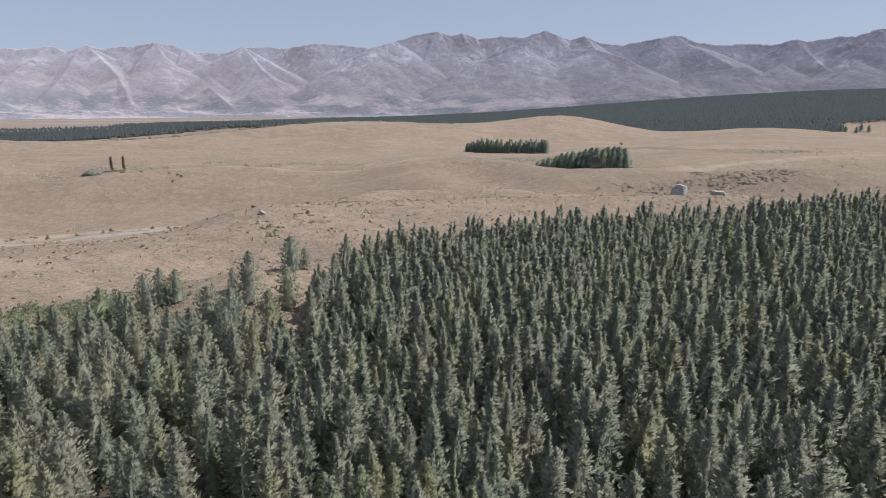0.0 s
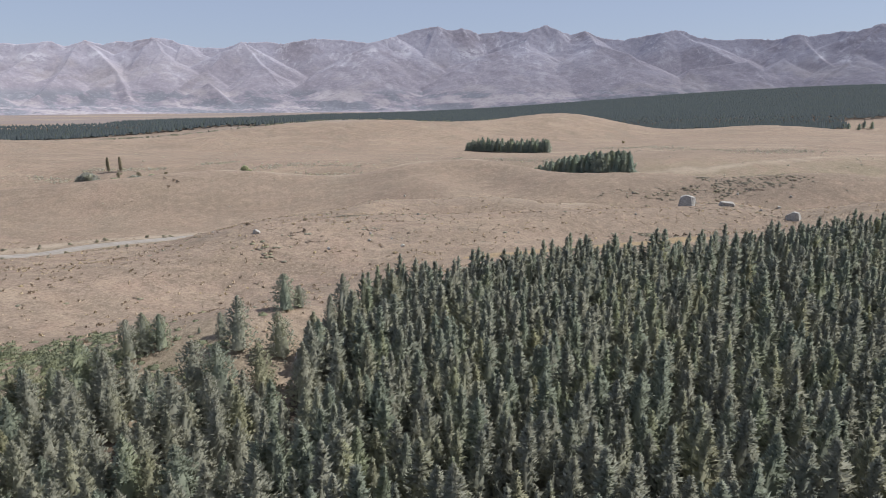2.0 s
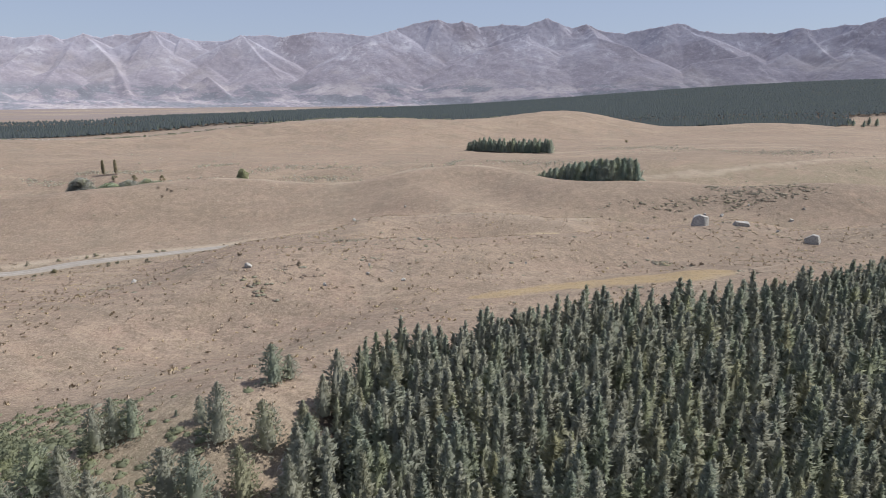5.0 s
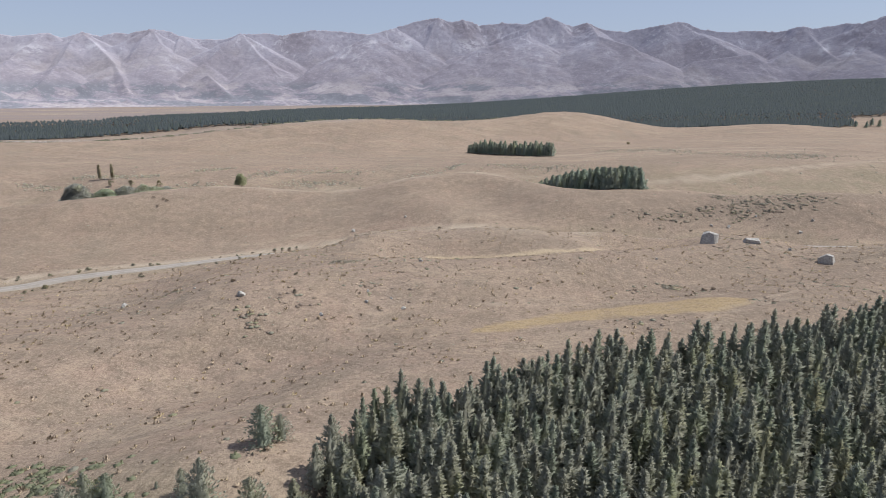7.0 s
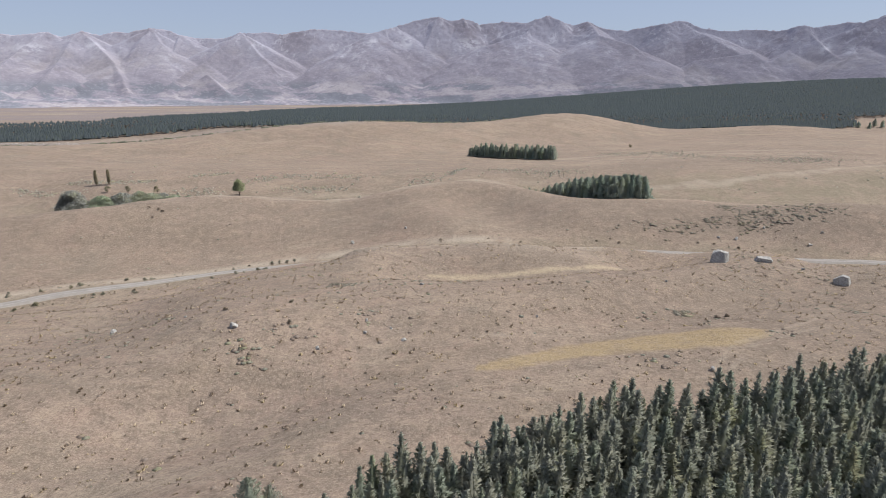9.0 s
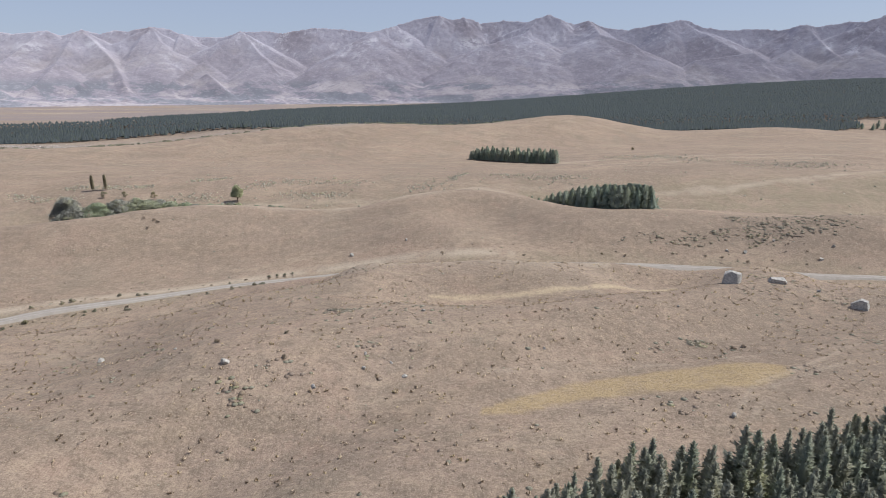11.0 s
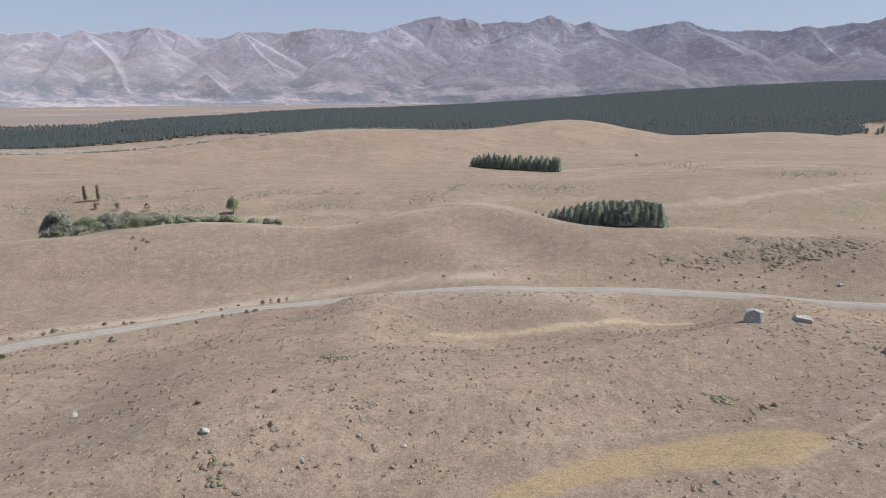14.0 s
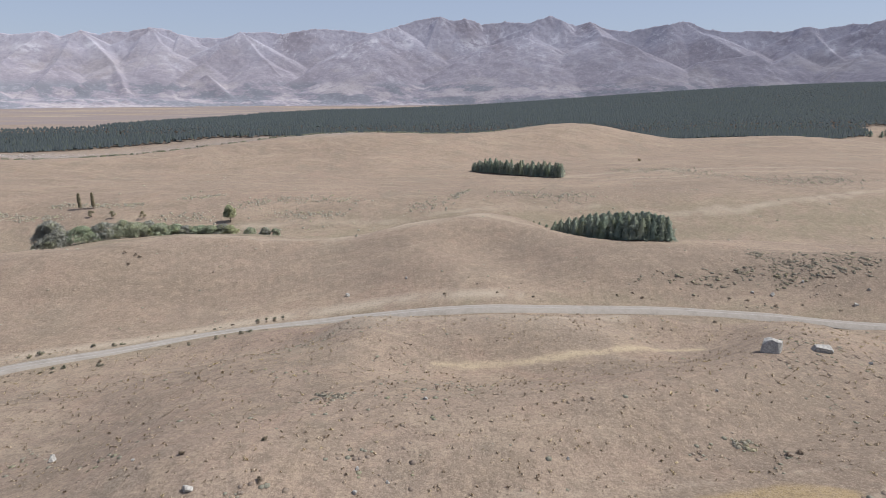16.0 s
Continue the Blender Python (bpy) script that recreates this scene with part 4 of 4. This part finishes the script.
row = [(-243, 436, 18, 11), (-233, 443, 18, 12), (-224, 449, 17, 12.5), (-216, 450, 16, 11.5), (-213, 462, 16, 11), (-204, 460, 14, 9.6), (-197, 468, 13, 7.6), (-189, 468, 12, 6.2),
       (-181, 470, 12, 6.2), (-172, 470, 11, 6.0), (-164, 471, 11, 6.8), (-155, 462, 9, 7.0), (-140, 459, 6, 5.0), (-130, 459, 7, 5.1), (-122, 458.5, 5, 4.8)]
for k, (x, y, w, h) in enumerate(row):
    broadleaf("creek_bush", 320 + k, x, y, round_clumps(340 + k, 24, w * 1.22, h, 0.06), 130, 0.7, GREYLEAF if k % 3 == 1 else LEAVES, 0.0,
              "dense green willow bush in a thicket along the creek", "bush", "thicket of willow bushes")
for k, (x, y, w, h) in enumerate([(-279, 505.7, 5.0, 6), (-260, 502, 4.5, 6.5), (-235.4, 500.4, 5.5, 6.5)]):
    broadleaf("small_tree", 360 + k, x, y, round_clumps(365 + k, 7, w, h, 0.2), 45, 0.5, OLIVE, 0.12, "small olive bush standing alone above the creek", "bush", "small trees above the creek")
broadleaf("small_tree", 370, 249, 820, round_clumps(371, 6, 4.5, 6, 0.3), 40, 0.6, OLIVE, 0.15, "lone small tree far off on the grassland", "tree")
for k, (x, y) in enumerate([(-153.2, 324.5), (-147.7, 323.3), (-145.1, 322.2), (-147.7, 316.6), (-35.5, 149.7), (-37.9, 160.9), (-51.9, 156.7), (64.7, 163.9), (67, 164.5)]):
    broadleaf("dark_bush", 375 + k, x, y, round_clumps(380 + k, 5, 1.8 if y > 300 else 1.2, 1.3 if y > 300 else 0.7, 0.1), 26, 0.22, SCRUB, 0.0, "small dark bush on the dry hillside", "bush", "dark bushes on the hillside")

# roadside bushes
rng = np.random.default_rng(404)
kinds = []
for k in range(100):
    if k < 8:
        q, side = ROAD[90 + k // 2], 6.5 + (k % 2) * 2
    else:
        q = ROAD[rng.integers(45, 90) if k % 4 else rng.integers(90, len(ROAD) - 30)]
        side = rng.choice([-1, -1, -1, 1] if q[0] < -60 else [-1, 1, 1]) * rng.uniform(5.5, 10.5)
    a = ROAD[min(len(ROAD) - 1, ROAD.index(q) + 1)]
    tx, ty = a[0] - q[0], a[1] - q[1]
    ln = math.hypot(tx, ty) or 1
    x, y = q[0] - ty / ln * side, q[1] + tx / ln * side
    s = rng.uniform(0.6, 1.35) if x < -60 else rng.uniform(0.45, 1.1)
    m = pose(x, y, put_z(x, y) - 0.1, 0, 0, rng.uniform(0, 360)) @ Matrix.Diagonal((s, s, s * rng.uniform(0.7, 1.1), 1))
    if k < 4:
        bush = tagged(part("roadside_bush", leafy(400 + k, round_clumps(410 + k, 6, 1.9, 1.3, 0.1), 22, 0.28), (SCRUB, GREENSCRUB)[k % 2]),
                      "low scrubby bush on the road verge", "bush", "bushes along the road")
        bush.matrix_world = m
        kinds.append(bush)
    else:
        copy_thing(kinds[k % 4], m)


# ---- rocks ----
def boulder(name, seed, x, y, size, cuts, label, category, group="", sink=0.2, turn=0, faces=()):
    """A faceted rock: a ball cut by planes, roughened."""
    bm = bmesh.new()
    bmesh.ops.create_icosphere(bm, subdivisions=4, radius=1.0)
    rr = random.Random(seed)
    planes = []
    for k in range(cuts):
        d = Vector((rr.uniform(-1, 1), rr.uniform(-1, 1), rr.uniform(-0.5, 1))).normalized()
        planes.append((d, rr.uniform(0.46, 0.70)))
    if faces:
        planes = [(Vector(f[:3]).normalized(), f[3]) for f in faces]
    for v in bm.verts:
        p = v.co.copy()
        for d, lim in planes:
            over = p.dot(d) - lim
            if over > 0:
                p -= d * over * 0.985
        p *= 1 + 0.025 * noise.noise(p * 3.0 + Vector((seed, 0, 0))) + 0.02 * noise.noise(p * 9.0)
        v.co = Vector((p.x * size[0] / 2, p.y * size[1] / 2, p.z * size[2] / 1.5))
    me = bpy.data.meshes.new(name)
    bm.to_mesh(me)
    bm.free()
    ob = part(name, me, ROCK)
    ob.matrix_world = pose(x, y, put_z(x, y) + size[2] * (0.5 - sink), 0, 0, turn)
    return tagged(ob, label, category, group)


boulder("boulder", 11, 86.3, 210.6, (7.6, 5.8, 4.6), 9, "large angular grey boulder resting on the dry slope", "boulder", sink=0.16,
        faces=((-0.50, -0.82, 0.22, 0.46), (0.30, -0.22, 0.92, 0.66), (-0.45, 0.1, 0.85, 0.68), (0.85, -0.50, 0.05, 0.62), (0.35, 0.25, 0.85, 0.70), (0.1, 1, 0.1, 0.6), (-0.9, 0.4, 0.1, 0.66), (0.35, -0.9, 0.25, 0.66), (-0.8, -0.2, 0.6, 0.7)))
boulder("boulder", 14, 101.0, 211.5, (6.6, 4.6, 2.0), 7, "low flat grey rock slab lying in the grass", "boulder", sink=0.2,
        faces=((-0.5, -0.85, -0.05, 0.5), (0.1, -0.15, 0.97, 0.5), (0.9, -0.3, 0.3, 0.72), (0, 1, 0.2, 0.6), (-0.95, 0.1, 0.2, 0.7)))
boulder("boulder", 17, 114.5, 193.0, (5.6, 4.4, 3.6), 8, "angular grey boulder on the slope above the road", "boulder", sink=0.2,
        faces=((-0.70, -0.70, 0.05, 0.46), (0.15, -0.10, 0.95, 0.60), (0.75, -0.62, 0.2, 0.58), (0.9, 0.3, 0.5, 0.66), (0, 1, 0.2, 0.6), (-0.5, 0.3, 0.8, 0.62)))
for k, (x, y, s) in enumerate([(-46.6, 146.8, 1.9), (-87.4, 171.0, 1.9), (-88.8, 173.5, 1.4), (-28.0, 142.5, 1.2), (-10.6, 147.9, 1.2), (-19.5, 155.4, 1.0), (-19.1, 149.8, 1.1), (-13.7, 152.8, 0.9),
                               (-7.8, 179.8, 1.3), (46.6, 127.9, 1.4), (-46.1, 303.5, 2.2), (134.7, 295.1, 2.2), (161.9, 283.1, 2.4), (-20.5, 310.9, 1.5), (-62.0, 158.0, 0.9), (60.0, 186.0, 0.9),
                               (150.0, 300.0, 1.5), (128.0, 298.0, 1.6), (171.0, 290.0, 1.8), (20.0, 160.0, 0.8), (110.0, 205.0, 1.3)]):
    boulder("rock", 30 + k, x, y, (s, s * 0.85, s * 0.7), 6, "small pale grey rock in the dry grass", "rock", "rocks strewn over the slopes", 0.3, k * 50)


# ---- snag, scrub and tussocks ----
def snag(x, y):
    """A dead pine, bleached, with bare drooping branches."""
    thing = new("dead_tree")
    part("trunk", poly_mesh("trunk", *tapered([(0, 0, -0.3), (0.05, 0, 2.2), (0.1, 0, 4.6)], [0.12, 0.08, 0.02])), DEADWOOD, thing)
    rr = random.Random(8)
    for k in range(16):
        z, a, ln = 0.8 + 3.4 * k / 16, k * 2.4, 1.3 * (1 - k / 22)
        c, s = math.cos(a) * ln, math.sin(a) * ln
        part("branch", poly_mesh("branch", *tapered([(0, 0, z), (c * 0.6, s * 0.6, z - 0.05), (c, s, z - 0.45 - 0.2 * rr.random())], [0.045, 0.035, 0.015], 4)), DEADWOOD, thing)
    thing.matrix_world = pose(x, y, put_z(x, y), 4, 3, 0)
    tagged(thing, "bleached dead tree with bare drooping branches among pines", "dead tree")


snag(-17.9, 69.8)


def scatter(name, seed, spots, sprays, size, spread, material, label, category, dome=0.0):
    """Low clumps at many spots (x, y, scale) joined into one object; dome: the height of the dense heart of each."""
    rng = np.random.default_rng(seed)
    n = len(spots)
    x, y, s = spots[:, 0], spots[:, 1], spots[:, 2]
    z = ground_z(x, y)
    base = np.repeat(np.stack([x, y, z], -1), sprays, 0)
    sc = np.repeat(s, sprays)[:, None]
    a = rng.uniform(0, 6.283, (n * sprays, 1))
    q = np.sqrt(rng.random((n * sprays, 1)))
    lift = dome * np.sqrt(1 - 0.9 * q * q)
    out = np.concatenate([np.cos(a), np.sin(a), np.zeros_like(a)], 1)
    roots = base + out * q * spread * sc + np.array([0, 0, 1.0]) * (lift * sc - 0.06)
    tips = roots + out * size * sc * rng.uniform(0.1, 0.6, (n * sprays, 1)) + np.array([0, 0, 1.0]) * size * sc * rng.uniform(0.6, 1.2, (n * sprays, 1))
    v, t = spray_set(roots, tips, (size * 0.5 * sc)[:, 0], rng)
    nv = round_normals(v, 0.9, 0.3, seed, np.repeat(base, SPRAY, 0))
    if dome:
        k = 6
        ring = np.arange(k) * 6.2832 / k
        r = rng.uniform(0.7, 1.15, (n, 2 * k)) * spread * s[:, None]
        hv = np.empty((n, 2 * k + 1, 3))
        hv[:, 0] = np.stack([x, y, z + dome * s], -1)
        for row, (wide, high) in enumerate(((0.62, 0.78), (1.0, -0.15))):
            for c in range(k):
                d = r[:, row * k + c] * wide
                hv[:, 1 + row * k + c] = np.stack([x + d * math.cos(ring[c]), y + d * math.sin(ring[c]), z + dome * s * high], -1)
        tri = [(0, 1 + c, 1 + (c + 1) % k) for c in range(k)]
        for c in range(k):
            e = (c + 1) % k
            tri += [(1 + c, 1 + k + c, 1 + k + e), (1 + c, 1 + k + e, 1 + e)]
        ht = (np.array(tri)[None] + (np.arange(n) * (2 * k + 1))[:, None, None]).reshape(-1, 3)
        hv = hv.reshape(-1, 3)
        hn = hv - np.repeat(np.stack([x, y, z - 0.3 * s], -1), 2 * k + 1, 0)
        hn /= np.maximum(np.linalg.norm(hn, axis=1, keepdims=True), 1e-6)
        v, t, nv = np.concatenate([v, hv]), np.concatenate([t, ht + len(v)]), np.concatenate([nv, hn])
    tagged(part(name, poly_mesh(name, v, t, normals=nv), material), label, category, kind="stuff")


def scatter_all():
    rng = np.random.default_rng(606)
    n = 150000
    x, y = rng.uniform(-190, 230, n), rng.uniform(80, 345, n)
    inside = (y > edge_y(x) + 1.5) & (np.abs(x) < 14 + y * 0.86) & (along(ROAD[::4], x, y) > 5.2)
    x, y = x[inside], y[inside]
    patch = waves(x, y * 1.5, 34, 71) + 0.7 * waves(x, y * 1.6, 9, 72)
    zone = 1.3 * np.exp(-(((x - 150) / 45) ** 2 + ((y - 312) / 16) ** 2)) + 0.7 * np.exp(-(((x + 40) / 45) ** 2 + ((y - 200) / 28) ** 2)) \
        + 0.8 * np.exp(-(((x - 92) / 35) ** 2 + ((y - 198) / 24) ** 2)) + 0.8 * np.exp(-(((x + 45) / 35) ** 2 + ((y - 104) / 10) ** 2)) \
        + 0.7 * np.exp(-(((x - 40) / 40) ** 2 + ((y - 128 - 0.2 * x) / 7) ** 2)) + 0.5 * np.exp(-(along(ROAD[::4], x, y) / 12) ** 2)
    straw = np.minimum(along(STRAW, x, y) / (5 + 0.08 * np.clip(x, 0, 70)), along(STRAW_THIN, x, y) / 4) > 1
    chance = np.clip(0.006 + 0.16 * np.clip(patch - 0.40, 0, 1) + 0.19 * zone * np.clip(patch, 0, 1.2), 0, 1) * straw
    pick = rng.random(len(x)) < chance
    spots = np.stack([x[pick], y[pick], 0.24 + 0.70 * rng.random(pick.sum()) ** 2.4], -1)
    # thickets where the scrub stands close
    nests = [(142.6, 324.7, 4), (130.7, 311.3, 3.5), (143.7, 303.9, 5), (150.3, 312.3, 6), (178.7, 305.6, 4.5), (168.4, 303.4, 4), (156, 304.9, 5), (116.5, 306.5, 5), (-29.5, 181.8, 3.2), (-35.3, 146.4, 2.6),
             (-42.9, 139.7, 3), (-39.5, 138.6, 2.6), (48.5, 165, 2), (64.7, 163.9, 1.3), (57.2, 168.7, 2), (97.7, 218, 4), (105.8, 213.6, 4), (110.4, 196.8, 3), (-18, 157.9, 3.5), (92, 205, 5), (-70, 160, 4),
             (-95, 175, 5), (-10, 185, 5), (0, 190, 5), (98, 170, 5), (110, 160, 4), (-37.6, 233.5, 5), (-50, 222, 5), (70, 146, 2.5), (40, 133, 3)]
    thick = []
    for nx, ny, wide in ((142.6, 324.7, 3.5), (130.7, 311.3, 3), (143.7, 303.9, 4), (150.3, 312.3, 5), (178.7, 305.6, 4), (168.4, 303.4, 3.5), (156, 304.9, 4.5), (116.5, 306.5, 4), (160, 316, 6), (176, 316, 5), (100, 309, 5), (-29.5, 181.8, 2.2), (57.2, 168.7, 1.2)):
        k = int(8 + 4.5 * wide**1.2)
        thick.append(np.stack([rng.normal(nx, wide, k), rng.normal(ny, wide * 0.8, k), 0.35 + 0.8 * rng.random(k) ** 1.7], -1))
    scatter("thicket", 88, np.concatenate(thick), 30, 0.36, 1.0, THICKET, "dark grey-green thorny thickets on the hillside", "scrub", 0.20)
    close = []
    for nx, ny, wide in nests:
        k = int(6 + 3.6 * wide**1.3)
        close.append(np.stack([rng.normal(nx, wide, k), rng.normal(ny, wide * 0.8, k), (0.32 + 0.62 * rng.random(k) ** 1.6)], -1))
    spots = np.concatenate([spots, np.concatenate(close)])
    half = rng.random(len(spots)) < 0.6
    scatter("scrub", 81, spots[half], 14, 0.20, 0.85, SCRUB, "scattered low brown scrub on the dry slopes", "scrub", 0.20)
    scatter("green_scrub", 82, spots[~half], 14, 0.20, 0.85, GREENSCRUB, "scattered low grey-green scrub on the dry slopes", "scrub", 0.20)
    keep = straw & (rng.random(len(x)) < 0.36 * np.clip(0.45 + 0.7 * waves(x, y, 15, 73), 0.03, 1))
    keep &= (y < 260)
    spots = np.stack([x[keep], y[keep], 0.25 + 0.85 * rng.random(keep.sum()) ** 2], -1)
    scatter("tussock_grass", 83, spots, 4, 0.50, 0.26, STRAWTUFT, "dry straw-coloured tussock grass", "grass")
    gx, gy = rng.uniform(-420, 460, 26000), rng.uniform(345, 700, 26000)
    lot = np.exp(-(((gx - 310) / 120) ** 2 + ((gy - 625 - 0.1 * gx) / 26) ** 2)) + np.exp(-(((gx - 90) / 100) ** 2 + ((gy - 560) / 18) ** 2)) + 1.2 * np.exp(-(((gx + 120) / 180) ** 2 + ((gy - 492 - 0.08 * gx) / 12) ** 2))
    ok = (rng.random(26000) < 0.012 + 0.22 * lot * np.clip(0.4 + waves(gx, gy, 30, 75), 0, 1)) & (np.abs(gx) < 0.86 * gy)
    plain = [np.stack([gx[ok], gy[ok], 0.4 + 1.3 * rng.random(ok.sum()) ** 2], -1)]
    for bank, wide in (([(-363, 515), (-333, 510), (-300, 509)], 3), ([(-322, 529), (-285, 525), (-250, 527)], 2.5), ([(-224, 501), (-204, 503), (-184, 501)], 4.5), ([(-226, 541), (-209, 546), (-191, 552)], 3),
                       ([(-140, 510), (-112, 509), (-84, 510)], 3.5), ([(-31, 517), (-20, 525), (-4, 530)], 7), ([(73, 545), (95, 542), (121, 549)], 7), ([(188, 712), (249, 730), (283, 664)], 14),
                       ([(300, 634), (330, 611), (395, 641)], 14), ([(3, 537), (19, 575)], 2), ([(44, 562), (67, 551)], 5), ([(-174, 525), (-131, 540), (-72, 534)], 5)):
        near = np.array(curve_through(bank, 0.45))
        near = np.concatenate([near, near])
        near = near[rng.random(len(near)) < 0.75]
        near = near + rng.normal(0, wide, near.shape)
        plain.append(np.concatenate([near, 0.5 + 1.1 * rng.random((len(near), 1)) ** 2], 1))
    scatter("plain_scrub", 87, np.concatenate(plain), 5, 0.30, 0.85, THICKET, "grey-green scrub dotted over the plain and creek flats", "scrub", 0.5)
    # broom below the lone pines, and the hedge of bushes along the far crest
    m = 1500
    gx, gy = rng.uniform(-66, -26, m), rng.uniform(66, 94, m)
    ok = (gy > edge_y(gx) + 0.5) & (rng.random(m) < np.exp(-((gx + 55) / 11) ** 2 - ((gy - 79) / 7) ** 2) + 0.25 * (gx < -28) * (gy < 80))
    scatter("broom", 84, np.stack([gx[ok], gy[ok], rng.uniform(0.6, 1.3, ok.sum())], -1), 14, 0.26, 0.75, BROOM, "low green broom covering the slope beside the pines", "scrub", 0.16)
    line = np.array(curve_through([(-700, 735), (-616, 748), (-528, 752), (-429, 764), (-390, 777), (-357, 797), (-324, 815), (-287, 827), (-248, 845), (-207, 862), (-118, 905), (-40, 930), (60, 975), (160, 1030)], 3.0))
    line = line[rng.random(len(line)) < 0.8]
    line = line + rng.normal(0, 1.5, line.shape)
    gx = rng.uniform(-640, -150, 1500)
    gy = np.interp(gx, [-1000, -528, -429, -343, -265, -150], [800, 838, 852, 875, 892, 908]) + rng.uniform(-30, 34, 1500)
    scatter("slash_debris", 86, np.stack([gx, gy, rng.uniform(0.5, 1.6, 1500)], -1), 3, 0.7, 1.2, DEADWOOD, "grey bleached slash left along the forest's edge", "felled wood")
    scatter("far_hedge", 85, np.concatenate([line, rng.uniform(1.5, 3.2, (len(line), 1))], 1), 10, 0.8, 0.9, GREENSCRUB, "low grey-green hedge of bushes along the far crest", "hedge")


scatter_all()
